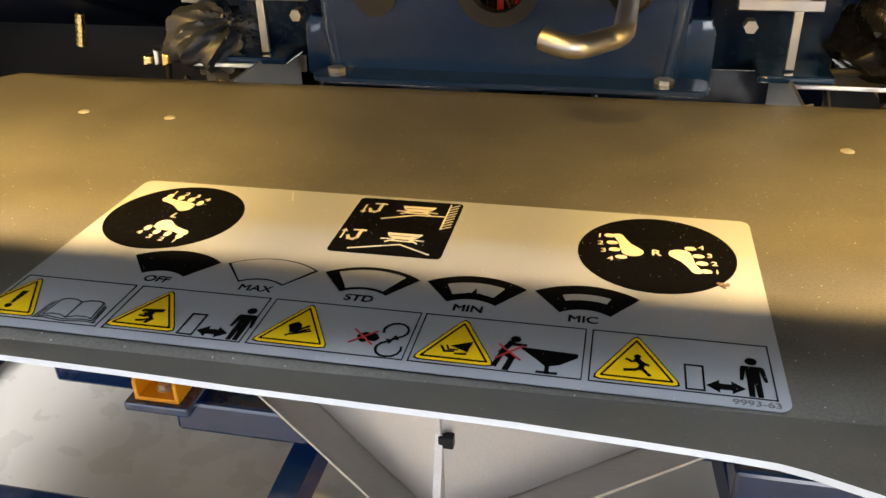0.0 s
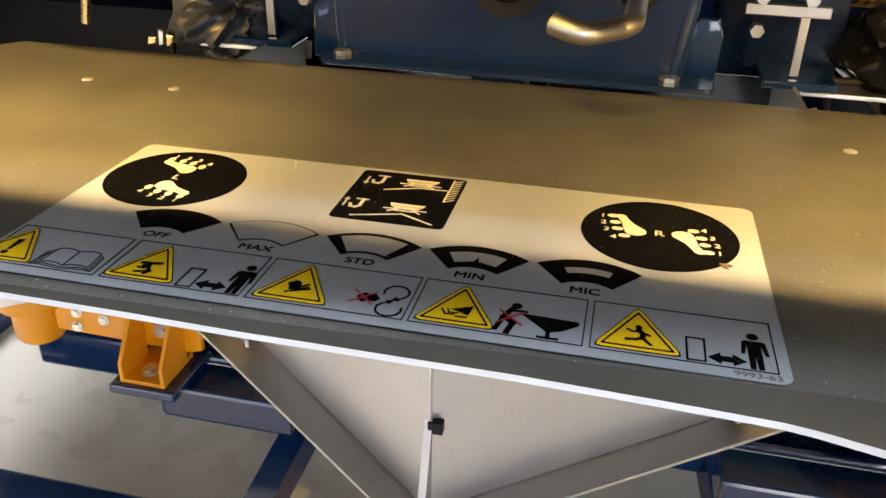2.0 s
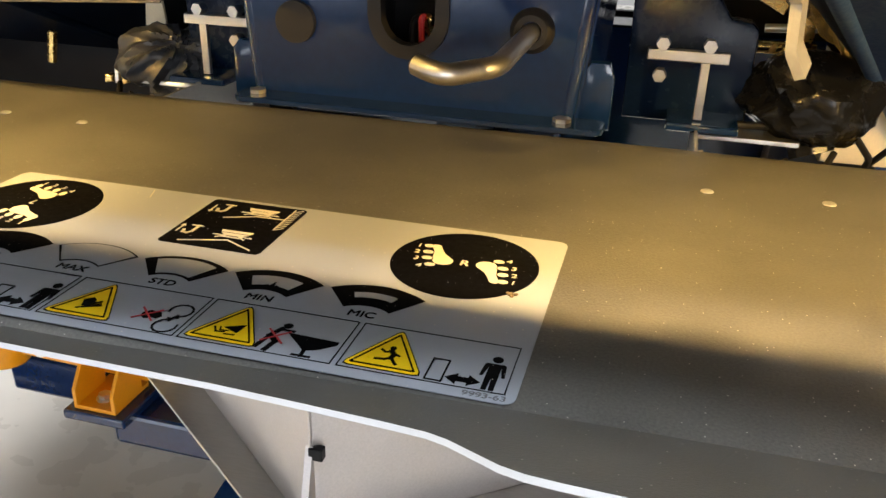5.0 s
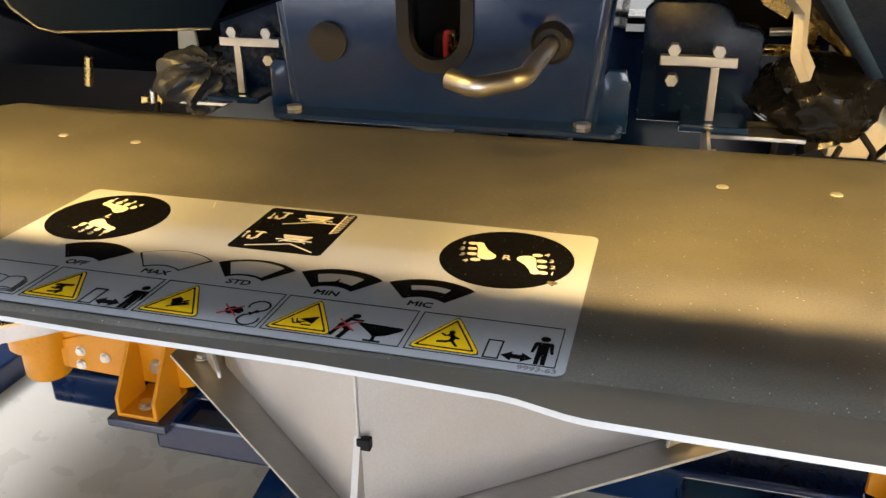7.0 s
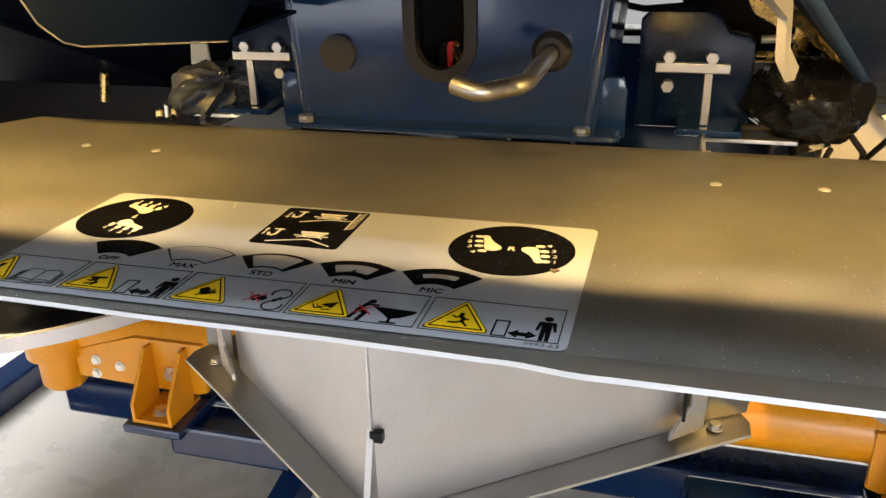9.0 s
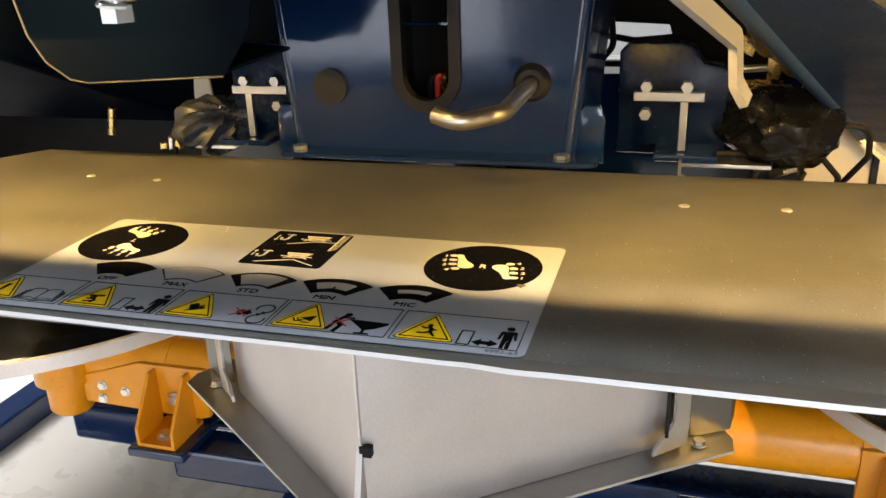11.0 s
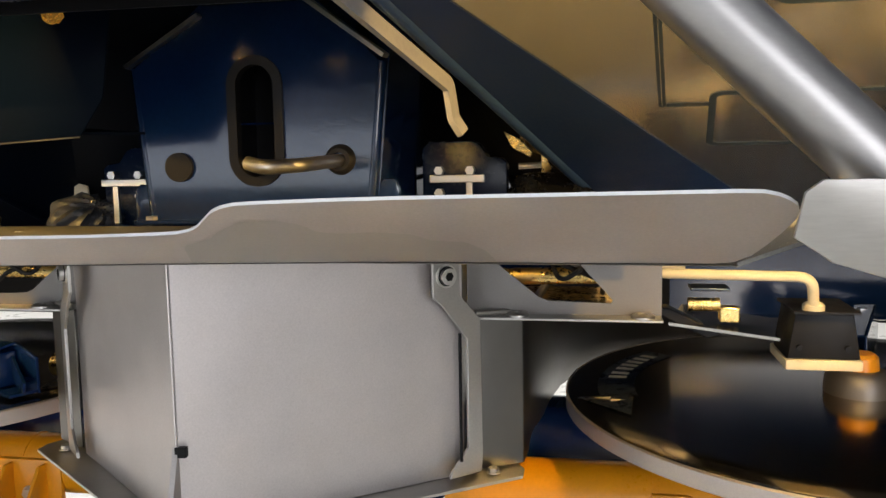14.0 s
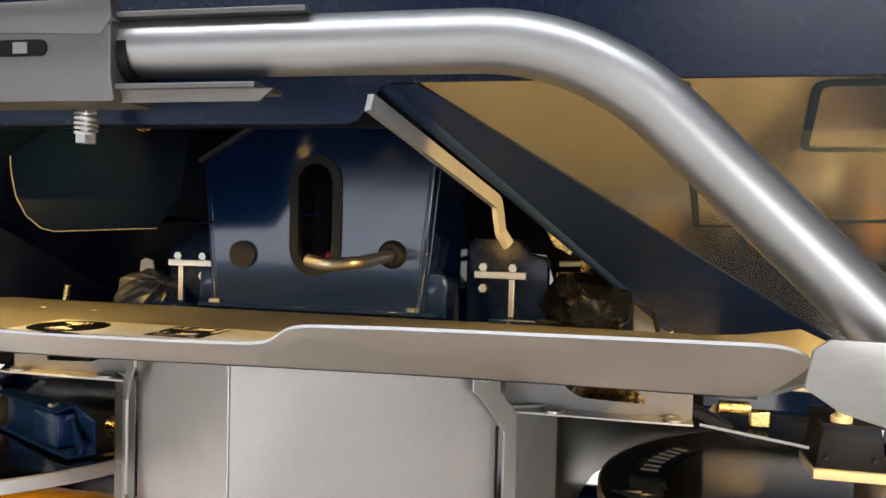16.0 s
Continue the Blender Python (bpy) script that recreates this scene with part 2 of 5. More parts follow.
def sweep(path, r, n=12, bm=None, flat=None, spin=0.0):
    """A rod along a path; flat=(w, h) gives a rectangular bar."""
    b = bmesh.new()
    path = [Vector(p) for p in path]
    t0 = (path[1] - path[0]).normalized()
    up = Vector((0, 0, 1)) if abs(t0.z) < 0.9 else Vector((0, 1, 0))
    side = t0.cross(up).normalized()
    rings = []
    for i, p in enumerate(path):
        t = (path[min(i + 1, len(path) - 1)] - path[max(i - 1, 0)]).normalized()
        side = (side - t * side.dot(t)).normalized()
        nor = side.cross(t)
        if flat:
            offs = [side * (sx * flat[0] / 2) + nor * (sy * flat[1] / 2) for sx, sy in ((1, 1), (-1, 1), (-1, -1), (1, -1))]
        else:
            offs = [side * (r * math.cos(a)) + nor * (r * math.sin(a)) for a in (2 * math.pi * k / n + spin for k in range(n))]
        rings.append([b.verts.new(p + o) for o in offs])
    m = len(rings[0])
    for a, c in zip(rings, rings[1:]):
        for k in range(m):
            b.faces.new((a[k], a[(k + 1) % m], c[(k + 1) % m], c[k]))
    b.faces.new(rings[0][::-1])
    b.faces.new(rings[-1])
    bmesh.ops.recalc_face_normals(b, faces=b.faces[:])
    return join(bm, b)


def lathe(cx, cy, prof, n=64, bm=None):
    b = bmesh.new()
    loops = []
    for r, z in prof:
        if r < 1e-6:
            loops.append([b.verts.new((cx, cy, z))])
        else:
            loops.append([b.verts.new((cx + r * math.cos(2 * math.pi * k / n), cy + r * math.sin(2 * math.pi * k / n), z)) for k in range(n)])
    for a, c in zip(loops, loops[1:]):
        for k in range(n):
            q = [a[k % len(a)], a[(k + 1) % len(a)], c[(k + 1) % len(c)], c[k % len(c)]]
            q = [v for i, v in enumerate(q) if v not in q[:i]]
            if len(q) > 2:
                b.faces.new(q)
    bmesh.ops.recalc_face_normals(b, faces=b.faces[:])
    return join(bm, b)


def disc_pts(cx, cy, z, r, n=32, a0=0.0):
    return [(cx + r * math.cos(a0 + 2 * math.pi * k / n), cy + r * math.sin(a0 + 2 * math.pi * k / n), z) for k in range(n)]


def bolt(p, d, r, parent, label="zinc hex bolt head with washer"):
    """A hex head on a washer; d points out of the surface."""
    p, d = Vector(p), Vector(d).normalized()
    b = sweep([p, p + d * r * 0.25], r * 1.35, 18)
    sweep([p + d * r * 0.25, p + d * r * 0.85, p + d * r * 0.95], r, 6, b)
    return part("bolt", b, ZINC, parent, label)


# ---- hall ----
fl = part("floor", bx(-7, 7, -6, 7, -0.2, 0), CONCRETE)
tagged(fl, "pale sealed concrete hall floor, slightly glossy", "floor", kind="structure")
ce = part("ceiling", bx(-7, 7, -6, 7, 4.4, 4.6), WALLPAINT)
tagged(ce, "white hall ceiling", "ceiling", kind="structure")
for nm, args in (("wall_north", (-7, 7, 7, 7.2, 0, 4.4)), ("wall_east", (7, 7.2, -6, 7, 0, 4.4)), ("wall_west", (-7.2, -7, -6, 7, 0, 4.4))):
    tagged(part(nm, bx(*args), WALLPAINT), "plain grey hall wall", "wall", kind="structure")
tagged(part("wall_south", bx(-7, 7, -6.2, -6, 0, 4.4), WALLPAINT), "plain hall wall behind the machine", "wall", kind="structure")

# ---- cover plate with upturned front lip ----
cover = thing("cover_plate", (CX, 0.2, 0.79), "brushed stainless steel cover plate with an upturned stepped front lip, dusty", "machine cover")


def xr(y):
    return 0.326 if y < 0.28 else 0.326 - (y - 0.28) / 0.13 * 0.023


def xl(y):
    return -0.74 if y < 0.2 else -0.74 + (y - 0.2) / 0.21 * 0.12


def front_drop(x):
    """Lowers the front edge towards the left to fit the camera's view."""
    return -0.016 * max(0.0, min(0.30, 0.1 - x))


b = bmesh.new()
prof = [(0.409, 0.755), (0.4085, 0.775), (0.404, 0.787), (0.396, 0.7915), (0.38, 0.7920), (0.30, 0.7928), (0.17, 0.80), (0.10, 0.80), (0.012, 0.80), (0.004, 0.80), (-0.004, 0.8003)]
rows_top, rows_low = [], []
for y, z in prof:
    xs = [xl(y) + (xr(y) - xl(y)) * f / 12 for f in range(13)]
    rows_top.append([b.verts.new((x, y + (0.010 * min(0.0, x) if y < 0 else 0), z + (front_drop(x) if y < 0 else 0))) for x in xs])
    rows_low.append([b.verts.new((x, y + (0.010 * min(0.0, x) if y < 0 else 0) - (0.003 if y > 0.4 else 0), z + (front_drop(x) if y < 0 else 0) - (0.0004 if y < 0.006 else 0.003 if y < 0.408 else 0))) for x in xs])
for rows_, flip in ((rows_top, False), (rows_low, True)):
    for r0, r1 in zip(rows_, rows_[1:]):
        for k in range(12):
            q = (r0[k], r0[k + 1], r1[k + 1], r1[k])
            b.faces.new(q if flip else q[::-1])
for t0, t1, l0, l1 in zip(rows_top, rows_top[1:], rows_low, rows_low[1:]):
    b.faces.new((t0[0], t1[0], l1[0], l0[0]))
    b.faces.new((t0[-1], l0[-1], l1[-1], t1[-1]))
b.faces.new(rows_top[0] + rows_low[0][::-1])
bmesh.ops.recalc_face_normals(b, faces=b.faces[:])
sheet = part("top_sheet", b, PLATE, cover, smooth=True)

# lip: columns along x with slope reach; skewed edge offsets fit the camera's view
LIP_X = (-0.74, -0.27, -0.10, 0.03, 0.11, 0.31)
LIP_DY = (0.022, 0.015, 0.008, -0.004, -0.009, -0.011)
LIP_DZ = (-0.006, -0.005, -0.0045, -0.002, -0.0005, 0.002)


def lip_point(x, t):
    f = max(0.0, min(1.0, (x + 0.03) / 0.06))
    ang = radians(27.5 + 1.0 * f)
    g = t / (0.062 + 0.038 * f)
    return Vector((x, -0.003 + 0.010 * min(0.0, x) - t * math.cos(ang) + g * float(np.interp(x, LIP_X, LIP_DY)),
                   0.8003 + front_drop(x) + t * math.sin(ang) + g * float(np.interp(x, LIP_X, LIP_DZ))))


cols = [(-0.74, 0, 0.062)] + [(-0.70 + 0.05 * k, 0, 0.062) for k in range(13)] + [(-0.06, 0, 0.0622), (-0.04, 0, 0.0626), (-0.028, 0, 0.0635), (-0.018, 0, 0.066), (-0.010, 0, 0.0712), (0.010, 0, 0.0920), (0.018, 0, 0.0970), (0.028, 0, 0.0995), (0.04, 0, 0.100)]
cols += [(0.04 + 0.045 * k, 0, 0.100) for k in range(1, 7)] + [(0.322, 0.003, 0.0995), (0.331, 0.014, 0.0955), (0.337, 0.032, 0.0905), (0.342, 0.052, 0.084), (0.3445, 0.066, 0.076)]
b = bmesh.new()
grid = []
for x, t0, t1 in cols:
    lo, hi = lip_point(x, t0), lip_point(x, t1)
    nn = Vector((0, 0.42, 0.907)) * 0.0022
    grid.append([b.verts.new(p) for p in (lo, hi, hi + nn, lo + nn)])
for a, c in zip(grid, grid[1:]):
    for k in range(4):
        b.faces.new((a[k], a[(k + 1) % 4], c[(k + 1) % 4], c[k])).material_index = (0, 2, 1, 0)[k]
b.faces.new(grid[0][::-1])
b.faces.new(grid[-1]).material_index = 2
bmesh.ops.recalc_face_normals(b, faces=b.faces[:])
lip = part("front_lip", b, SATIN, cover, "satin stainless lip bent up and outward, stepped higher at one end", smooth=True)
lip.data.materials.append(PLATE)
lip.data.materials.append(CUT)
stain = [(-0.045, 0.006), (-0.035, 0.040), (-0.010, 0.052), (0.004, 0.066), (0.020, 0.076), (0.045, 0.0765), (0.058, 0.070), (0.066, 0.057), (0.080, 0.0535), (0.105, 0.054), (0.126, 0.050), (0.136, 0.040), (0.158, 0.037), (0.168, 0.022), (0.172, 0.006)]
b = bmesh.new()
below = Vector((0, -0.42, -0.907)) * 0.0003
cols_ = []
for k in range(56):
    x = -0.045 + 0.217 * k / 55
    top = float(np.interp(x, [p[0] for p in stain], [p[1] for p in stain])) + 0.0012 * noise.noise(Vector((x * 90, 0.3, 0.7)))
    cols_.append([b.verts.new(lip_point(x, 0.003 + (top - 0.003) * f) + below) for f in (0, 0.5, 1)])
for c0, c1 in zip(cols_, cols_[1:]):
    for k in range(2):
        b.faces.new((c0[k], c1[k], c1[k + 1], c0[k + 1]))
bmesh.ops.recalc_face_normals(b, faces=b.faces[:])
part("stain", b, WET, lip, "faint dried liquid stain", smooth=True)
part("end_flap", prism([(0.3265, 0.006, 0.8), (0.3265, 0.28, 0.795), (0.306, 0.405, 0.789), (0.350, 0.30, 0.806), (0.392, 0.22, 0.824), (0.405, 0.02, 0.826)], (0, 0, -0.003)), PLATE, cover, "bent up end flap")
for x, y, z in ((-0.418, 0.293, 0.7930), (-0.496, 0.297, 0.7928), (0.078, 0.298, 0.7928), (0.157, 0.301, 0.7927)):
    part("rivet", lathe(x, y, [(0.0045, z), (0.0043, z + 0.0010), (0.0025, z + 0.0018), (0, z + 0.0021)], 16), RIVET, cover, "small domed rivet", smooth=True)

# ---- safety decal ----
Z0 = 0.8004
decal = thing("safety_decal", (-0.18, 0.08, 0.8), "silver instruction decal with black dials and yellow warning triangles", "sticker")


def rounded(x0, x1, y0, y1, r, z, n=5):
    out = []
    for cx, cy, a in ((x1 - r, y0 + r, -90), (x1 - r, y1 - r, 0), (x0 + r, y1 - r, 90), (x0 + r, y0 + r, 180)):
        out += [(cx + r * math.cos(radians(a + 90 * k / n)), cy + r * math.sin(radians(a + 90 * k / n)), z) for k in range(n + 1)]
    return out


UP = (0, 0, 0.0002)
film = part("film", prism(rounded(-0.361, 0.0, 0.0005, 0.1635, 0.0055, 0.8001), (0, 0, 0.0004)), DECAL, decal)
Z1, Z2, Z3 = 0.80062, 0.80090, 0.80118


def flat(name, pts, mat, z=Z1, label="", bm_only=None):
    return part(name, prism([(p[0], p[1], z) for p in pts], UP), mat, decal, label) if bm_only is None else prism([(p[0], p[1], z) for p in pts], UP, bm_only)


def strip(pts, w, z, bm, closed=False):
    """A printed line of width w along points."""
    pts = [Vector((p[0], p[1], 0)) for p in pts]
    if closed:
        pts = pts + [pts[0]]
    for a, c in zip(pts, pts[1:]):
        d = (c - a).normalized() * (w / 2)
        s = Vector((-d.y, d.x, 0))
        prism([(q.x, q.y, z) for q in (a - d - s, c + d - s, c + d + s, a - d + s)], UP, bm)
    return bm


def lettering(text, x, y, size, mat, parent, z, angle=0.0, name="lettering", squash=1.0):
    cu = bpy.data.curves.new("text", "FONT")
    cu.body, cu.size, cu.extrude, cu.offset, cu.align_x, cu.align_y = text, 1.0, 0.01, 0.0, "CENTER", "CENTER"
    tmp = bpy.data.objects.new("text", cu)
    scene.collection.objects.link(tmp)
    dg = bpy.context.evaluated_depsgraph_get()
    me = bpy.data.meshes.new_from_object(tmp.evaluated_get(dg))
    bpy.data.objects.remove(tmp)
    bm = bmesh.new()
    bm.from_mesh(me)
    one = bm.copy()
    for dx, dy, dz in ((-0.022, 0.0, -0.006), (0.022, 0.010, 0.006), (0.0, -0.010, 0.012)):
        extra = one.copy()
        bmesh.ops.translate(extra, verts=extra.verts, vec=(dx, dy, dz))
        bm = join(bm, extra)
    one.free()
    bpy.data.meshes.remove(me)
    bmesh.ops.transform(bm, matrix=pose(x, y, z, 0, 0, angle) @ Matrix.Diagonal((squash * size, size, size, 1)), verts=bm.verts)
    return part(name, bm, mat, parent)


def vane_mark(cx, cy, turn, flip):
    """A pale blade mark with four numbered stops, printed in a black disc."""
    c, s = math.cos(radians(turn)), math.sin(radians(turn))

    def put(u, v):
        v = -v if flip else v
        return (cx + c * u - s * v, cy + s * u + c * v)
    bm = bmesh.new()
    pad = [(-0.0118 + 0.0056 * math.cos(t), -0.0005 + 0.0048 * math.sin(t)) for t in (2 * math.pi * i / 20 for i in range(20))]
    leg = [(-0.0150, -0.0055), (-0.0085, 0.0035), (-0.0125, 0.0075), (-0.0155, 0.0130), (-0.0170, 0.0170), (-0.0190, 0.0182), (-0.0215, 0.0178), (-0.0212, 0.0140), (-0.0190, 0.0090), (-0.0180, 0.0020)]
    for loop, z in ((pad, Z2), (leg, Z2 + 0.00006)):
        prism([(*put(u, v), z) for u, v in loop], UP, bm)
    for k, (u, v) in enumerate(((-0.0236, 0.0154), (-0.0222, 0.0076), (-0.0208, 0.0003), (-0.0172, -0.0072))):
        prism([(*put(u + 0.0030 * math.cos(t), v + 0.0020 * math.sin(t)), Z2 + 0.00012) for t in (2 * math.pi * i / 14 for i in range(14))], UP, bm)
    mark = part("blade_mark", bm, PALE, decal, "pale printed blade mark with four stops")
    for word, (u, v) in zip("1234", ((-0.0290, 0.0148), (-0.0282, 0.0068), (-0.0264, -0.0012), (-0.0226, -0.0093))):
        lettering(word, *put(u, v), 0.0058, PALE, decal, Z2, 0, "stop_number", 1.1)
    return mark


for cx, letter in ((-0.3185, "L"), (-0.0495, "R")):
    flat("black_disc", disc_pts(cx, 0.1185, 0, 0.0395, 48), INK, Z1, "black printed disc")
    lettering(letter, cx, 0.1185, 0.0085, PALE, decal, Z2, 0 if letter == "R" else -8)
vane_mark(-0.0495, 0.1185, 0, False)
vane_mark(-0.0495, 0.1185, 180, False)
vane_mark(-0.3185, 0.1185, -90, True)
vane_mark(-0.3185, 0.1185, 90, True)
flat("black_square", rounded(-0.2185, -0.1570, 0.0935, 0.1597, 0.003, 0), INK, Z1, "black printed square")
for yy, lvl in ((0.1445, 0), (0.1105, 1)):
    mx = -0.1815
    bm = bmesh.new()
    strip([(-0.1995, yy - 0.0105), (mx, yy - 0.0035), (-0.1640, yy - 0.0030)] if lvl == 0 else [(-0.2075, yy - 0.0130), (mx, yy - 0.0050), (-0.1640, yy - 0.0135)], 0.0010, Z2, bm)
    for lo, hi, w0, w1 in ((0.0048, 0.0076, 0.0088, 0.0098), (0.0008, 0.0040, 0.0050, 0.0086)):
        prism([(x, y, Z2) for x, y in ((mx - w1, yy + hi), (mx + w1, yy + hi), (mx + w0, yy + lo), (mx - w0, yy + lo))], UP, bm)
    for side in (-1, 1):
        for reach, drop in ((0.0115, 0.0004), (0.0085, -0.0028)):
            strip([(mx + side * 0.0040, yy + 0.0008), (mx + side * reach, yy + drop)], 0.0010, Z2 + 0.00004, bm)
    strip([(mx - 0.0052, yy - 0.0012), (mx + 0.0052, yy - 0.0012)], 0.0014, Z2 + 0.00008, bm)
    if lvl == 0:
        strip([(-0.1640, yy - 0.0030), (-0.1640, yy - 0.0180)], 0.0010, Z2, bm)
        strip([(-0.1640, yy + 0.0125), (-0.1640, yy - 0.0030)], 0.0008, Z2, bm)
        for k in range(9):
            strip([(-0.1637, yy + 0.0090 - k * 0.0034), (-0.1592, yy + 0.0125 - k * 0.0034)], 0.0007, Z2 + 0.00003, bm)
    part("spreading_mark", bm, PALE, decal, "pale line drawing of the machine at a field edge")
    bm = bmesh.new()
    hx = -0.2045 if lvl == 0 else -0.2070
    strip([(hx - 0.0030, yy + 0.0078), (hx + 0.0030, yy + 0.0078)], 0.0012, Z2, bm)
    strip([(hx + 0.0008, yy + 0.0078), (hx + 0.0006, yy - 0.0008), (hx - 0.0012, yy - 0.0030), (hx - 0.0038, yy - 0.0024), (hx - 0.0048, yy + 0.0004)], 0.0019, Z2 + 0.00004, bm)
    tip = -1 if lvl == 0 else 1
    strip([(hx - 0.0082, yy + 0.0052), (hx - 0.0082, yy - 0.0020)], 0.0009, Z2, bm)
    ty = yy + 0.0016 + tip * 0.0040
    prism([(x, y, Z2 + 0.00004) for x, y in ((hx - 0.0100, ty), (hx - 0.0064, ty), (hx - 0.0082, ty + tip * 0.0026))], UP, bm)
    part("hook_mark", bm, PALE, decal, "pale hook with an arrow")


def sector(cx, cy, r0, r1, a0, a1, n=14):
    return [(cx + r1 * math.sin(radians(a0 + (a1 - a0) * k / n)), cy + r1 * math.cos(radians(a0 + (a1 - a0) * k / n))) for k in range(n + 1)] + \
           [(cx + r0 * math.sin(radians(a1 + (a0 - a1) * k / n)), cy + r0 * math.cos(radians(a1 + (a0 - a1) * k / n))) for k in range(n + 1)]


for k, word in enumerate(("OFF", "MAX", "STD", "MIN", "MIC")):
    cx = -0.2915 + k * 0.0525
    cy = 0.0405
    flat("dial", sector(cx, cy, 0.0185, 0.0395, -38, 38), INK, Z1, "black printed dial segment")
    if word != "OFF":
        r0, r1, a = {"MAX": (0.0193, 0.0383, 36.0), "STD": (0.0200, 0.0362, 28), "MIN": (0.0232, 0.0328, 25), "MIC": (0.0262, 0.0312, 21)}[word]
        opening = sector(cx, cy, r0, r1, -a, a)
        if word == "MIN":
            m = len(opening) * 3 // 4
            opening[m] = (cx + 0.0006, cy + 0.0285)
            opening[m - 2] = (cx + 0.0022, cy + 0.0240)
            opening[m + 2] = (cx - 0.0022, cy + 0.0240)
        flat("dial_opening", opening, DECAL, Z2, "clear opening of the dial")
    lettering(word, cx - 0.0005, 0.0507, 0.0076, INK, decal, Z1, 0, "dial_word", 1.05)

PANELS = ((-0.3585, -0.2985, -0.3500), (-0.2950, -0.2280, -0.2780), (-0.2250, -0.1545, -0.2062), (-0.1520, -0.0800, -0.1333), (-0.0770, -0.0050, -0.0583))


def blob(bm, pts, z=Z2):
    prism([(p[0], p[1], z) for p in pts], UP, bm)


def oval(cx, cy, rx, ry, n=14):
    return [(cx + rx * math.cos(2 * math.pi * i / n), cy + ry * math.sin(2 * math.pi * i / n)) for i in range(n)]


def warning_print(k, ax, bm):
    """The black sign inside each yellow triangle."""
    def at(*pts):
        return [(ax + 0.86 * u, 0.0193 + 0.86 * v) for u, v in pts]
    if k == 0:
        blob(bm, at((-0.0016, 0.0105), (0.0022, 0.0110), (0.0011, -0.0015), (-0.0009, -0.0015)))
        blob(bm, oval(ax, 0.0155, 0.0017, 0.0017))
    elif k == 1:
        blob(bm, at((-0.0062, 0.0052), (0.0058, 0.0066), (0.0058, 0.0042), (-0.0062, 0.0028)))
        blob(bm, oval(ax - 0.0005, 0.0212, 0.0016, 0.0014))
        strip(at((-0.0030, 0.0012), (0.0005, -0.0002), (0.0028, -0.0034), (0.0012, -0.0062)), 0.0017, Z2 + 0.00004, bm)
        strip(at((-0.0052, -0.0008), (-0.0022, -0.0012), (0.0002, -0.0002)), 0.0012, Z2 + 0.00008, bm)
        strip(at((0.0024, -0.0030), (-0.0018, -0.0052), (-0.0045, -0.0056)), 0.0013, Z2 + 0.00012, bm)
    elif k == 2:
        blob(bm, at((-0.0058, 0.0042), (-0.0018, 0.0080), (0.0010, 0.0062), (0.0022, 0.0022), (0.0006, -0.0012), (-0.0032, -0.0018), (-0.0040, 0.0008)))
        for u in (0.0, 0.0026):
            strip(at((-0.0040 + u, -0.0046 + u * 0.5), (0.0062 + u * 0.5, 0.0022 - u * 0.6)), 0.0010, Z2 + 0.00004 + u * 0.01, bm)
        strip(at((0.0016, 0.0012), (0.0052, 0.0046)), 0.0012, Z2 + 0.00012, bm)
    elif k == 3:
        blob(bm, at((-0.0032, 0.0010), (0.0072, 0.0060), (0.0058, -0.0028)))
        strip(at((-0.0078, 0.0000), (-0.0055, -0.0040), (-0.0012, -0.0034)), 0.0009, Z2, bm)
        strip(at((-0.0050, 0.0008), (-0.0038, -0.0022), (0.0006, -0.0020)), 0.0007, Z2 + 0.00004, bm)
        strip(at((0.0002, -0.0052), (0.0052, -0.0048)), 0.0009, Z2, bm)
    else:
        blob(bm, oval(ax + 0.0004, 0.0262, 0.0015, 0.0014))
        strip(at((0.0006, 0.0052), (0.0026, 0.0020), (0.0020, -0.0012)), 0.0024, Z2 + 0.00004, bm)
        strip(at((0.0014, 0.0044), (-0.0024, 0.0036), (-0.0046, 0.0052)), 0.0011, Z2 + 0.00008, bm)
        strip(at((0.0018, 0.0038), (0.0054, 0.0016)), 0.0011, Z2 + 0.00010, bm)
        strip(at((0.0020, -0.0010), (-0.0008, -0.0030), (-0.0052, -0.0036)), 0.0014, Z2 + 0.00012, bm)
        strip(at((0.0022, -0.0010), (0.0040, -0.0038), (0.0058, -0.0062)), 0.0014, Z2 + 0.00014, bm)


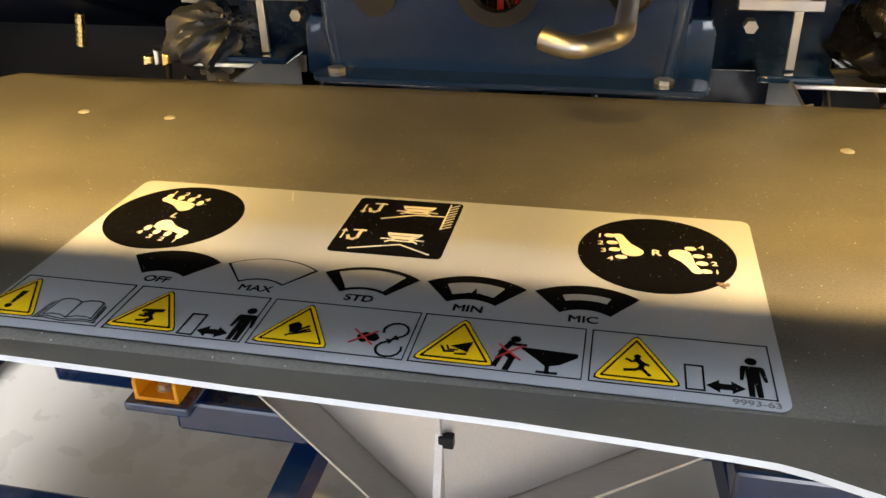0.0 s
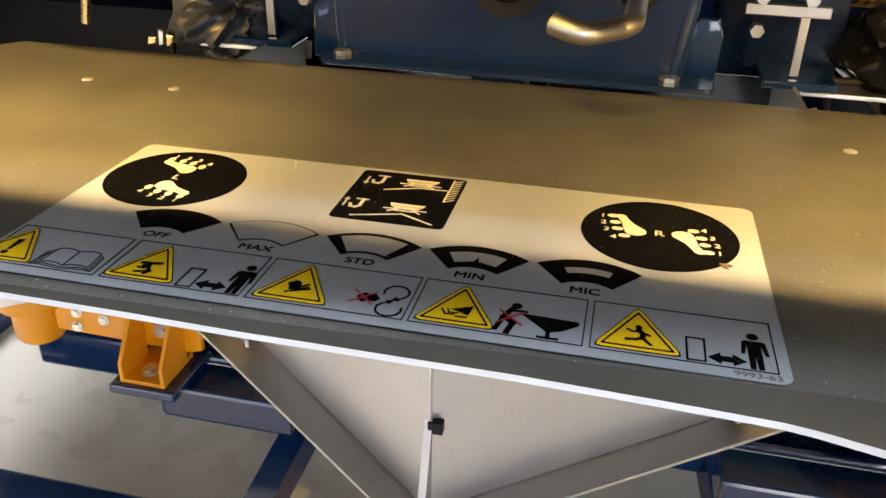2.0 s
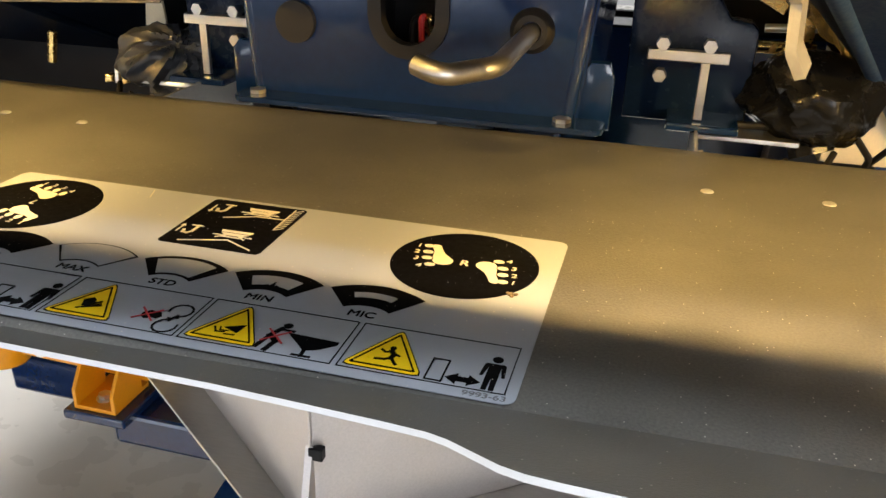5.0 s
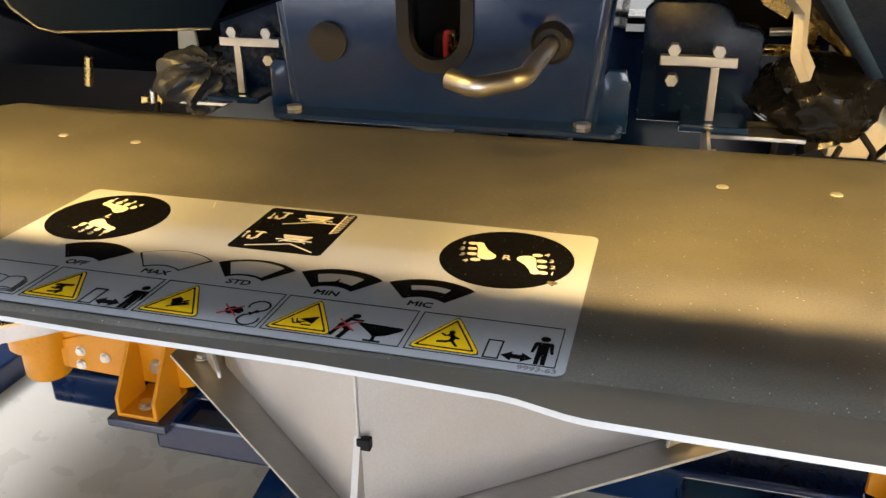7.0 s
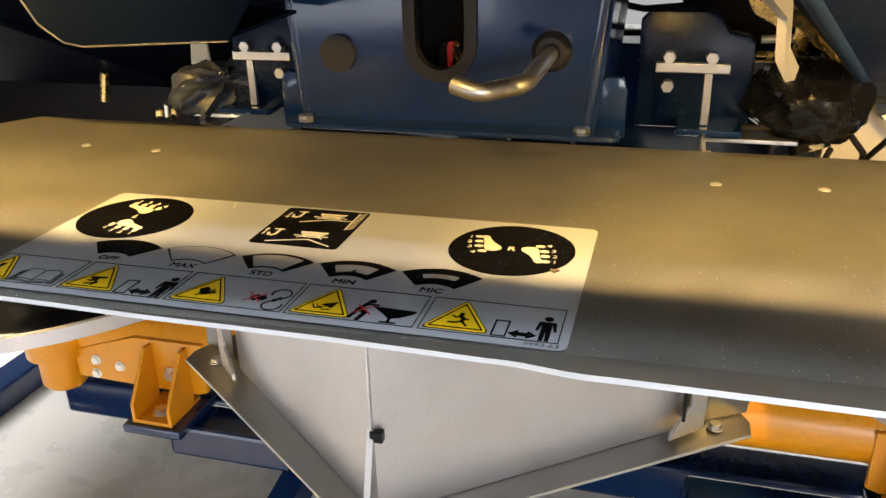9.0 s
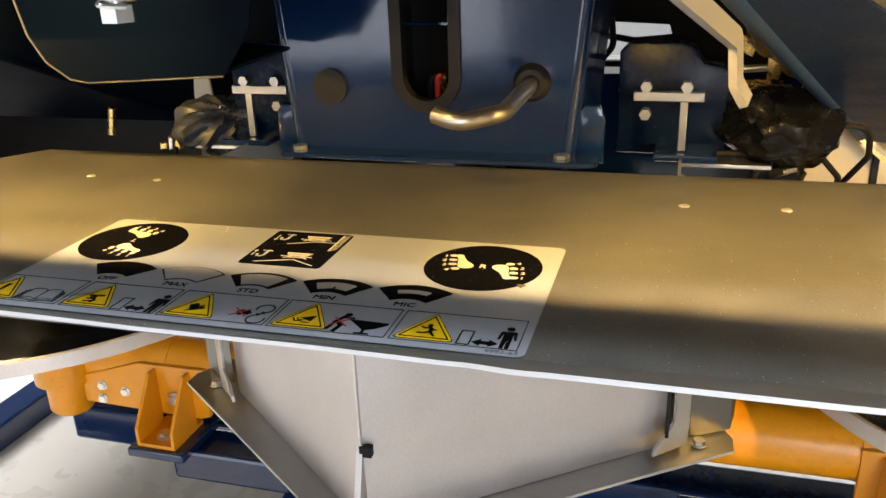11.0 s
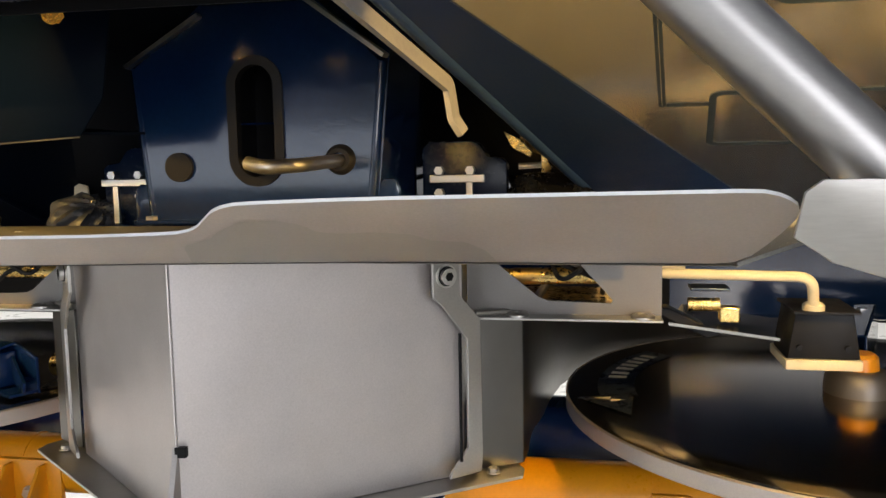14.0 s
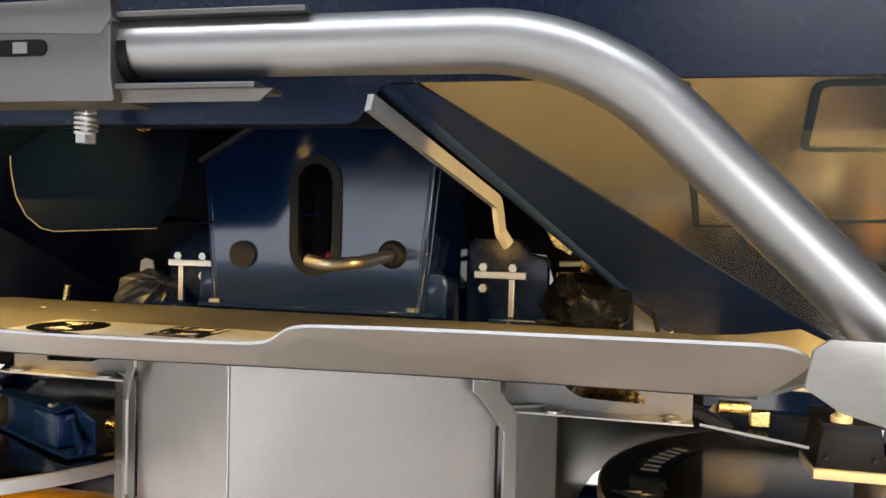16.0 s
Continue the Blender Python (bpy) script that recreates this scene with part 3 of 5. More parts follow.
for k, (x0, x1, ax) in enumerate(PANELS):
    bm = bmesh.new()
    strip([(x0, 0.0068), (x1, 0.0068), (x1, 0.0433), (x0, 0.0433)], 0.00050, Z1, bm, True)
    part("panel_frame", bm, INK, decal, "thin black printed frame")
    tri = [(ax, 0.0422), (ax - 0.0178, 0.0090), (ax + 0.0178, 0.0090)]
    ctr = Vector((ax, 0.0201))

    def shrink(f, rnd=0.0036):
        out = []
        for i in range(3):
            p, a_, c_ = Vector(tri[i]), Vector(tri[i - 1]), Vector(tri[(i + 1) % 3])
            p1, p2 = p + (a_ - p).normalized() * rnd, p + (c_ - p).normalized() * rnd
            for q in (p1, (p1 + p2 + 2 * p) / 4, p2):
                out.append(tuple(ctr + (q - ctr) * f))
        return out
    part("triangle_outline", ring([(p[0], p[1], Z1) for p in shrink(1.03)], [(p[0], p[1], Z1) for p in shrink(0.985)], UP), INK, decal, "thin black outline")
    flat("warning_triangle", shrink(0.985), YELLOW, Z1, "yellow warning triangle")
    o, i = shrink(0.83, 0.0010), shrink(0.755, 0.0010)
    part("triangle_border", ring([(p[0], p[1], Z2) for p in o], [(p[0], p[1], Z2) for p in i], UP), INK, decal, "black border line")
    bm = bmesh.new()
    warning_print(k, ax, bm)
    part("warning_sign", bm, INK, decal, "black printed sign")
    bm = bmesh.new()
    if k == 0:
        for sx in (-1, 1):
            page = [(0, 0.0245), (0.0035, 0.0263), (0.0085, 0.0265), (0.0112, 0.0252), (0.0125, 0.0120), (0.0090, 0.0133), (0.0040, 0.0130), (0, 0.0112)]
            strip([(ax + 0.0335 + sx * u, v) for u, v in page], 0.0005, Z1 + 0.00003 * sx, bm, True)
            for d in (0.0014, 0.0028):
                strip([(ax + 0.0335 + sx * (0.0115 + d), 0.0248 - d), (ax + 0.0335 + sx * (0.0128 + d), 0.0118 - d), (ax + 0.0335 + sx * (0.0085 + d), 0.0126 - d), (ax + 0.0335, 0.0110 - d)], 0.0005, Z1 + 0.00003 * sx, bm)
        part("book_mark", bm, INK, decal, "black outline of an open book")
    elif k in (1, 4):
        strip([(ax + 0.0193, 0.0085), (ax + 0.0263, 0.0085), (ax + 0.0263, 0.0245), (ax + 0.0193, 0.0245)], 0.0008, Z1, bm, True)
        blob(bm, [(ax + u, 0.0122 + v) for u, v in ((0.0272, 0), (0.0322, 0.0040), (0.0322, 0.0018), (0.0368, 0.0018), (0.0368, 0.0040), (0.0420, 0), (0.0368, -0.0040), (0.0368, -0.0018), (0.0322, -0.0018), (0.0322, -0.0040))], Z1)
        part("distance_mark", bm, INK, decal, "black outline box and double arrow")
        bm = bmesh.new()
        blob(bm, [(ax + 0.0457 + u * 0.84, 0.0060 + v * 0.92) for u, v in ((-0.0032, 0.002), (-0.0032, 0.0205), (-0.0048, 0.0130), (-0.0064, 0.0130), (-0.0056, 0.0225), (-0.0044, 0.0236), (0.0044, 0.0236), (0.0056, 0.0225), (0.0064, 0.0130), (0.0048, 0.0130), (0.0032, 0.0205), (0.0032, 0.002), (0.0006, 0.002), (0.0, 0.012), (-0.0006, 0.002))], Z1)
        blob(bm, oval(ax + 0.0457, 0.0312, 0.0024, 0.0024), Z1)
        part("keep_clear_mark", bm, INK, decal, "plain black block sign")
    elif k == 2:
        for cyy, a0 in ((0.0275, 200), (0.0135, 20)):
            pts = [(ax + 0.0440 + 0.0056 * math.cos(radians(a0 - 270 * j / 10)), cyy + 0.0056 * math.sin(radians(a0 - 270 * j / 10))) for j in range(11)]
            arrow = strip(pts, 0.0010, Z1, bmesh.new())
            e = Vector(pts[-1])
            d_ = (e - Vector(pts[-2])).normalized()
            q = Vector((-d_.y, d_.x))
            blob(arrow, [tuple(e - q * 0.0020), tuple(e + d_ * 0.0032), tuple(e + q * 0.0020)], Z1 + 0.00005)
            part("turning_arrow", arrow, INK, decal, "black turning arrow")
        blob(bm, [(ax + 0.0330 + u, 0.0200 + v) for u, v in ((-0.0050, 0.0012), (-0.0022, 0.0042), (0.0004, 0.0034), (0.0028, 0.0038), (0.0052, 0.0006), (0.0036, -0.0022), (0.0008, -0.0018), (-0.0018, -0.0036), (-0.0046, -0.0016))], Z1)
        part("roller_mark", bm, INK, decal, "black roller sign")
    else:
        blob(bm, [(ax + u, 0.0190 + v) for u, v in ((0.0262, 0.0058), (0.0512, 0.0046), (0.0512, 0.0022), (0.0445, -0.0038), (0.0385, -0.0062), (0.0345, -0.0020))], Z1)
        strip([(ax + 0.0355, 0.0088), (ax + 0.0430, 0.0088)], 0.0014, Z1, bm)
        strip([(ax + 0.0392, 0.0088), (ax + 0.0390, 0.0140)], 0.0018, Z1, bm)
        part("hopper_mark", bm, INK, decal, "black hopper outline sign")
        bm = bmesh.new()
        blob(bm, oval(ax + 0.0240, 0.0302, 0.0023, 0.0022), Z1)
        strip([(ax + 0.0222, 0.0270), (ax + 0.0195, 0.0205), (ax + 0.0240, 0.0165), (ax + 0.0225, 0.0090)], 0.0026, Z1 + 0.00004, bm)
        strip([(ax + 0.0195, 0.0200), (ax + 0.0175, 0.0105)], 0.0022, Z1 + 0.00008, bm)
        strip([(ax + 0.0225, 0.0262), (ax + 0.0285, 0.0262)], 0.0016, Z1 + 0.00010, bm)
        part("keep_clear_mark", bm, INK, decal, "plain black block sign")
    if k in (2, 3):
        bm = bmesh.new()
        cx, cy = ax + (0.0310 if k == 2 else 0.0225), 0.0200
        strip([(cx - 0.0050, cy - 0.0048), (cx + 0.0050, cy + 0.0050)], 0.0009, Z2, bm)
        strip([(cx - 0.0050, cy + 0.0050), (cx + 0.0050, cy - 0.0048)], 0.0009, Z2 + 0.00005, bm)
        part("red_cross", bm, RED, decal, "red printed cross")
lettering("9993-63", -0.0128, 0.0036, 0.0048, FAINT, decal, Z1, 0, "part_number", 1.15)
part("scratch", strip([(-0.2585, 0.1490), (-0.2625, 0.1600)], 0.0006, Z1, bmesh.new()), PALE, decal, "short pale scratch")

crumb = thing("dirt_crumb", (-0.019, 0.091, 0.801), "small dry brown crumb of dirt on the decal", "dirt")
b = bmesh.new()
for k, (u, v, r) in enumerate(((0, 0, 0.0017), (0.0022, 0.0006, 0.0012), (-0.0019, 0.0011, 0.0010), (0.0006, -0.0021, 0.0009))):
    g = bmesh.new()
    bmesh.ops.create_icosphere(g, subdivisions=2, radius=r)
    for w in g.verts:
        w.co = Vector((w.co.x, w.co.y, w.co.z * 0.5)) * (1 + 0.35 * noise.noise(w.co * 900 + Vector((k, 0, 0)))) + Vector((-0.019 + u, 0.091 + v, 0.8013))
    join(b, g)
part("grain", b, SOIL, crumb)

# ---- deflector box under the plate ----
box = thing("deflector_box", (CX, 0.35, 0.48), "satin stainless deflector box with a pointed front and angled base flange", "machine part")
A, B = Vector((-0.189, 0.213, 0)), Vector((0.078, 0.418, 0))
nrm = Vector((B.y - A.y, -(B.x - A.x), 0)).normalized()


def face_poly(p, q, z0, z1):
    return [(p.x, p.y, z0), (q.x, q.y, z0), (q.x, q.y, z1), (p.x, p.y, z1)]


for m in (False, True):
    MIRRORED[0] = m
    a = A + Vector((0.0012, 0, 0)) if not m else Vector((2 * CX - A.x + 0.0012, A.y, 0))
    part("side_panel", prism(face_poly(a, B, 0.483, 0.786), -nrm * 0.003, r=0.0006), SATIN, box)
    part("back_panel", prism([(0.0745, 0.4225, 0.483), (0.0745, 0.60, 0.483), (0.0745, 0.60, 0.78), (0.0745, 0.4225, 0.78)], (-0.003, 0, 0)), STEEL, box)
    # strap bracket
    U = Vector((0.72, 0.694, 0))
    O = Vector((0.050, 0.372, 0))
    prof = [(0.0, 0.751), (0.006, 0.757), (0.030, 0.757), (0.036, 0.751), (0.037, 0.710), (0.066, 0.678), (0.068, 0.512), (0.066, 0.489), (0.020, 0.489), (0.022, 0.496), (0.047, 0.522), (0.047, 0.656), (0.012, 0.700), (0.0, 0.710)]
    strap = part("strap", prism([O + U * u + Vector((0, 0, z)) for u, z in prof], Vector((0.694, -0.72, 0)) * 0.004, r=0.0008), STEEL, box, "bent stainless retaining strap")
    c = O + U * 0.018 + Vector((0.694, -0.72, 0)) * 0.004 + Vector((0, 0, 0.734))
    d = Vector((0.694, -0.72, 0))
    part("washer", sweep([c, c + d * 0.0015], 0.0140, 24), ZINC, strap, "bright flat washer", smooth=True)
    part("seal", sweep([c + d * 0.0015, c + d * 0.0022], 0.0116, 24), DARK, strap, "thin dark seal ring", smooth=True)
    part("screw", sweep([c + d * 0.0022, c + d * 0.0075], 0.0098, 24), ZINC, strap, "bright socket head screw", smooth=True)
    # black inlay instead of a recess: the socket's shade is its colour
    part("screw_socket", sweep([c + d * 0.0070, c + d * 0.0078], 0.0056, 6), DARK, strap, "black inlay standing in for the hexagon socket")
    h = O + U * 0.0360 + d * 0.004
    if not m:
        part("hinge_rod", sweep([(h.x, h.y, 0.508), (h.x, h.y, 0.664)], 0.0020, 10), DARK, box, "dark hinge rod")
    bolt((0.113, 0.425, 0.4845), (0, 0, 1), 0.0065, box)
MIRRORED[0] = False
part("base_plate", prism([(-0.189, 0.178, 0.4785), (0.149, 0.424, 0.4785), (0.149, 0.447, 0.4785), (0.07, 0.60, 0.4785), (-0.43, 0.60, 0.4785), (-0.516, 0.447, 0.4785), (-0.516, 0.424, 0.4785)], (0, 0, 0.004), r=0.0006), STEEL, box, "angled stainless base flange")
part("gusset", prism([(-0.1925, 0.211, 0.579), (-0.1925, 0.182, 0.4835), (-0.1925, 0.213, 0.4835)], (0.006, 0, 0)), SATIN, box, "thin triangular corner gusset")
part("corner_seam", sweep([(-0.189, 0.2115, 0.4835), (-0.189, 0.2115, 0.786)], 0.0014, 8), SATIN, box, "bright folded corner edge", smooth=True)
part("edge_clip", bx(-0.190, -0.178, 0.2085, 0.2165, 0.567, 0.578, 0.001), DARK, box, "small black edge clip")

# ---- window plates, guards, discs, gear arms: both sides ----
for m in (False, True):
    MIRRORED[0] = m
    wp = thing("support_plate", (0.19, 0.44, 0.685), "stainless support plate with a slanted window cut-out and bottom flange", "machine part", "support plates")
    Y = 0.452
    out = [(0.079, Y, 0.678), (0.313, Y, 0.678), (0.313, Y, 0.766), (0.079, Y, 0.766)]
    o, i = [], []
    inn = [(0.172, 0.695), (0.260, 0.692), (0.200, 0.758), (0.094, 0.758)]
    ctr = Vector((0.175, 0.735))

    def densify(loop, n):
        return [tuple(Vector(loop[k]).lerp(Vector(loop[(k + 1) % 4]), j / n)) for k in range(4) for j in range(n)]

    def softened(loop, n, f):
        # corners cut back to a small round
        out_ = []
        for k in range(4):
            a_, c_ = Vector(loop[k]), Vector(loop[(k + 1) % 4])
            out_ += [tuple(a_.lerp(c_, f + (1 - 2 * f) * j / (n - 1))) for j in range(n)]
        return out_
    o = densify([(p[0], p[2]) for p in out], 5)
    i = softened(inn, 5, 0.07)
    part("plate", ring([(p[0], Y, p[1]) for p in o], [(p[0], Y, p[1]) for p in i], (0, 0.003, 0)), SLEEVE, wp)
    part("flange", prism([(0.096, 0.424, 0.675), (0.313, 0.424, 0.675), (0.313, 0.4545, 0.675), (0.096, 0.4545, 0.675)], (0, 0, 0.003), r=0.0005), STEEL, wp)
    for x in (0.143, 0.291):
        part("cap_screw", lathe(x, 0.438, [(0.0140, 0.678), (0.0140, 0.6805), (0.0115, 0.6825), (0.006, 0.6828), (0.006, 0.6812), (0, 0.6812)], 24), STEEL, wp, "flat cap screw", smooth=True)

    # steel shelf; the yellow puts the warm light on it into colour
    part("outlet_shelf", prism([(0.10, 0.56, 0.664), (0.30, 0.56, 0.664), (0.30, 0.74, 0.664), (0.10, 0.74, 0.664)], (0, 0, 0.003)), BRASS, wp, "steel shelf behind the window, warm light put into its yellow")
    part("back_rod", sweep([(0.095, 0.53, 0.712), (0.300, 0.53, 0.716)], 0.011, 14), BRASS, wp, "yellow rod behind the window", smooth=True)
    for pts_ in ([(0.215, 0.48, 0.764), (0.225, 0.475, 0.735), (0.192, 0.48, 0.712), (0.180, 0.50, 0.735), (0.20, 0.54, 0.76)], [(0.150, 0.49, 0.764), (0.168, 0.488, 0.745), (0.238, 0.492, 0.716), (0.262, 0.50, 0.70)]):
        part("hose", sweep(fillet(pts_, 0.02), 0.0032, 8), BLACK, wp, "thin black hose behind the window", smooth=True)

    # curved guard sheet round the back of the disc
    DX, DY, R = 0.616, 0.73, 0.426
    gd = thing("disc_guard", (0.2, 0.6, 0.5), "rolled steel guard sheet behind the spreading disc, darkened in place of shade", "guard", "disc guards")
    b = bmesh.new()
    pts = [(0.092, 0.432), (0.12, 0.446), (0.146, 0.462), (0.150, 0.478), (0.152, 0.50), (0.154, 0.53), (0.156, 0.57), (0.159, 0.64), (0.163, 0.73), (0.176, 0.82), (0.205, 0.91), (0.25, 0.99), (0.31, 1.055), (0.39, 1.11), (0.49, 1.15), (0.60, 1.165)]
    low = [0.485, 0.485, 0.485, 0.492, 0.506, 0.508, 0.500, 0.490, 0.486, 0.485, 0.485, 0.490, 0.495, 0.495, 0.495, 0.495]
    va = [b.verts.new((x, y, low[k])) for k, (x, y) in enumerate(pts)]
    vb = [b.verts.new((x, y, 0.68)) for x, y in pts]
    for k in range(len(pts) - 1):
        b.faces.new((va[k], va[k + 1], vb[k + 1], vb[k]))
    ex = bmesh.ops.extrude_face_region(b, geom=b.faces[:])
    bmesh.ops.translate(b, verts=[v for v in ex["geom"] if isinstance(v, bmesh.types.BMVert)], vec=(0.001, 0.003, 0))
    bmesh.ops.recalc_face_normals(b, faces=b.faces[:])
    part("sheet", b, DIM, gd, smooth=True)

    part("rolled_edge", sweep([(x, y + 0.001, 0.68) for x, y in pts], 0.004, 8), STEEL, gd, "rolled upper edge", smooth=True)

    dc = thing("spreading_disc", (DX, DY, 0.5), "polished steel spreading disc with a grey rim and navy decal", "spreading disc", "spreading discs")
    disc = part("disc", lathe(DX, DY, [(0.0, 0.516), (0.10, 0.516), (0.20, 0.514), (0.30, 0.512), (0.37, 0.511), (R - 0.010, 0.512), (R - 0.003, 0.510), (R - 0.003, 0.498), (R - 0.010, 0.496), (0.30, 0.502), (0.0, 0.506)], 128), DISC, dc, smooth=True)
    part("rim", lathe(DX, DY, [(R - 0.0025, 0.5115), (R + 0.0005, 0.5095), (R + 0.0005, 0.489), (R - 0.003, 0.487), (R - 0.0025, 0.5)], 128), SATIN, dc, "satin grey rim edge", smooth=True)
    hub = part("hub", lathe(DX, DY, [(0.0, 0.552), (0.030, 0.552), (0.040, 0.548), (0.046, 0.540), (0.048, 0.528), (0.048, 0.515)], 40), SLEEVE, dc, smooth=True)
    part("hub_cone", lathe(DX, DY, [(0.0, 0.575), (0.020, 0.575), (0.025, 0.570), (0.027, 0.552)], 24), ORANGE, dc, "orange hub cone", smooth=True)

    def on_disc(r, a, lift=0.0012):
        z = np.interp(r, [0.10, 0.20, 0.30, 0.37, 0.40], [0.516, 0.514, 0.512, 0.511, 0.512])
        return (DX + r * math.cos(radians(a)), DY + r * math.sin(radians(a)), float(z) + lift)
    b = bmesh.new()
    loops = [[b.verts.new(on_disc(r, a)) for a in range(140, 189, 2)] for r in (0.322, 0.336, 0.350, 0.364, 0.378)]
    for l0, l1 in zip(loops, loops[1:]):
        for k in range(len(l0) - 1):
            b.faces.new((l0[k], l0[k + 1], l1[k + 1], l1[k]))
    b.faces.new([b.verts.new((x, y, 0.5134)) for x, y in ((0.208, 0.660), (0.291, 0.685), (0.284, 0.585))])
    bmesh.ops.recalc_face_normals(b, faces=b.faces[:])
    dl = part("arrow_decal", b, LAMINATE, dc, "navy curved arrow decal with pale writing bars", smooth=True)
    bars = [[on_disc(r, t, 0.0022) for r, t in ((0.336, a), (0.336, a + 2.4), (0.364, a + 2.4), (0.364, a))] for a in (145, 149, 153, 157, 161, 166, 170)]
    bars.append([(x, y, 0.5142) for x, y in ((0.232, 0.658), (0.258, 0.668), (0.256, 0.655), (0.280, 0.655), (0.256, 0.642), (0.258, 0.652))])
    for loop in bars:
        b = bmesh.new()
        b.faces.new([b.verts.new(p) for p in loop])
        part("writing_bar", b, PALE, dl, "pale writing bar")

    # vanes on the disc
    for ang in ((25, 70) if not m else (-25, 120)):
        c, s = math.cos(radians(ang)), math.sin(radians(ang))
        tr = Matrix(((-c if m else c, -s, 0, DX), (s, -c if m else c, 0, DY), (0, 0, 1, 0), (0, 0, 0, 1)))
        # a channel that opens to one side and widens towards the rim
        vn = part("vane", prism([tr @ Vector(p) for p in ((0.09, 0.0, 0.518), (0.40, 0.0, 0.518), (0.40, 0.0, 0.574), (0.34, 0.0, 0.590), (0.09, 0.0, 0.582))], tr.to_3x3() @ Vector((0, -0.004, 0)), None, 0.001), NAVY, dc, "navy painted throwing vane")
        part("vane_lip", prism([tr @ Vector(p) for p in ((0.09, 0.0, 0.580), (0.34, 0.0, 0.588), (0.345, 0.034, 0.583), (0.09, 0.022, 0.576))], (0, 0, 0.004), None, 0.001), NAVY, vn)
        part("vane_foot", prism([tr @ Vector(p) for p in ((0.10, 0.0, 0.518), (0.395, 0.0, 0.518), (0.395, 0.042, 0.518), (0.10, 0.03, 0.518))], (0, 0, 0.005), None, 0.001), NAVY, vn)
        part("vane_block", bx(0.26, 0.345, 0.001, 0.034, 0.524, 0.580, 0.005, None, tr), NAVY, vn, "navy vane clamp block", smooth=True)
        part("vane_wing", prism([tr @ Vector(p) for p in ((0.345, 0.006, 0.535), (0.42, 0.030, 0.528), (0.425, 0.030, 0.545), (0.345, 0.006, 0.572))], tr.to_3x3() @ Vector((0, 0.005, 0)), None, 0.001), NAVY, vn, "navy tapered vane tip")
        part("vane_nut", sweep([tr @ Vector((0.30, 0.018, 0.580)), tr @ Vector((0.30, 0.018, 0.590))], 0.009, 6), ZINC, vn, "zinc nut")

    # orange gear arm with end housing
    arm = thing("gear_arm", (0.3, 0.62, 0.32), "orange painted tubular gear arm with end housing and foot bracket", "gear arm", "gear arms")
    part("arm_tube", sweep([(0.02, 0.635, 0.378), (0.50, 0.635, 0.378)], 0.047, 32), ORANGE, arm, smooth=True)
    part("weld_ring", sweep([(0.315, 0.635, 0.378), (0.318, 0.635, 0.378), (0.321, 0.635, 0.378)], 0.0485, 32), ORANGE, arm, smooth=True)
    ox = -0.025 if m else 0.045
    part("end_housing", lathe(0.511 + (0 if m else 0.03), 0.60, [(0, 0.488), (0.040, 0.488), (0.044, 0.47), (0.044, 0.43), (0.050, 0.425), (0.050, 0.352), (0.036, 0.345), (0.036, 0.300), (0.030, 0.292), (0, 0.292)], 40), ORANGE, arm, "orange cast gear housing", smooth=True)
    part("side_plate", prism([(0.268 + ox, 0.585, 0.318), (0.285 + ox, 0.585, 0.312), (0.47, 0.585, 0.318), (0.47, 0.585, 0.365), (0.36, 0.585, 0.40), (0.268 + ox, 0.585, 0.40)], (0, 0.010, 0), r=0.002), ORANGE, arm, smooth=True)
    for x, z in ((0.432, 0.352), (0.390, 0.346), (0.435, 0.328)):
        bolt((x + (0 if m else 0.03), 0.585, z), (0, -1, 0), 0.0062, arm)
    b = bx(0.292 + ox, 0.358 + ox, 0.520, 0.60, 0.295, 0.3015, 0.001)
    for x in (0.292 + ox, 0.352 + ox):
        prism([(x, 0.585, 0.395), (x, 0.568, 0.395), (x, 0.520, 0.325), (x, 0.520, 0.300), (x, 0.585, 0.300)], (0.006, 0, 0), b, 0.0015)
    br = part("foot_bracket", b, ORANGE, arm, "orange welded foot bracket")
    bolt((0.325 + ox, 0.545, 0.3015), (0, 0, 1), 0.009, br)
    bolt((0.325 + ox, 0.584, 0.345), (0, -1, 0), 0.009, br)

    # navy sub-frame below
    fr = thing("frame_leg", (0.3, 0.6, 0.0), "navy painted steel frame leg on the floor", "machine frame", "frame legs")
    part("pad", bx(0.275 + ox, 0.372 + ox, 0.512, 0.62, 0.280, 0.2945, 0.003), NAVY, fr)
    part("side_rail", bx(0.10, 0.320 + ox, 0.545, 0.615, 0.226, 0.279, 0.006), NAVY, fr)
    part("cross_rail", bx(-0.18, 0.62, 0.70, 0.78, 0.15, 0.22, 0.006), NAVY, fr)
    part("foot_tube", bx(-0.17, 0.90, 0.49, 0.555, 0.0, 0.05, 0.006), NAVY, fr)
    if m:
        part("end_rail", bx(0.925, 1.0, 0.70, 1.40, 0.0, 0.06, 0.006), NAVY, fr, "navy floor rail")
    part("leg_brace", sweep([(0.12, 0.72, 0.17), (0.18, 0.50, 0.03)], 0, flat=(0.045, 0.045)), NAVY, fr)
    part("upper_beam", sweep([(0.02, 0.80, 0.365), (0.80, 0.80, 0.365)], 0.105, 32), NAVY, fr, "navy gloss tubular beam", smooth=True)

    # outlet chute: its cream colour stands in for warm-lit sheet metal
    if not m:
        dr = thing("outlet_chute", (0.33, 0.86, 0.672), "outlet chute under the hopper, cream in place of warm-lit metal", "machine part")
        part("chute", prism([(0.236, 0.80, 0.672), (0.375, 0.80, 0.672), (0.375, 0.80, 0.726), (0.330, 0.80, 0.726), (0.262, 0.80, 0.792), (0.236, 0.80, 0.796)], (0, 0.12, 0), None, 0.006), CREAM, dr, smooth=True)
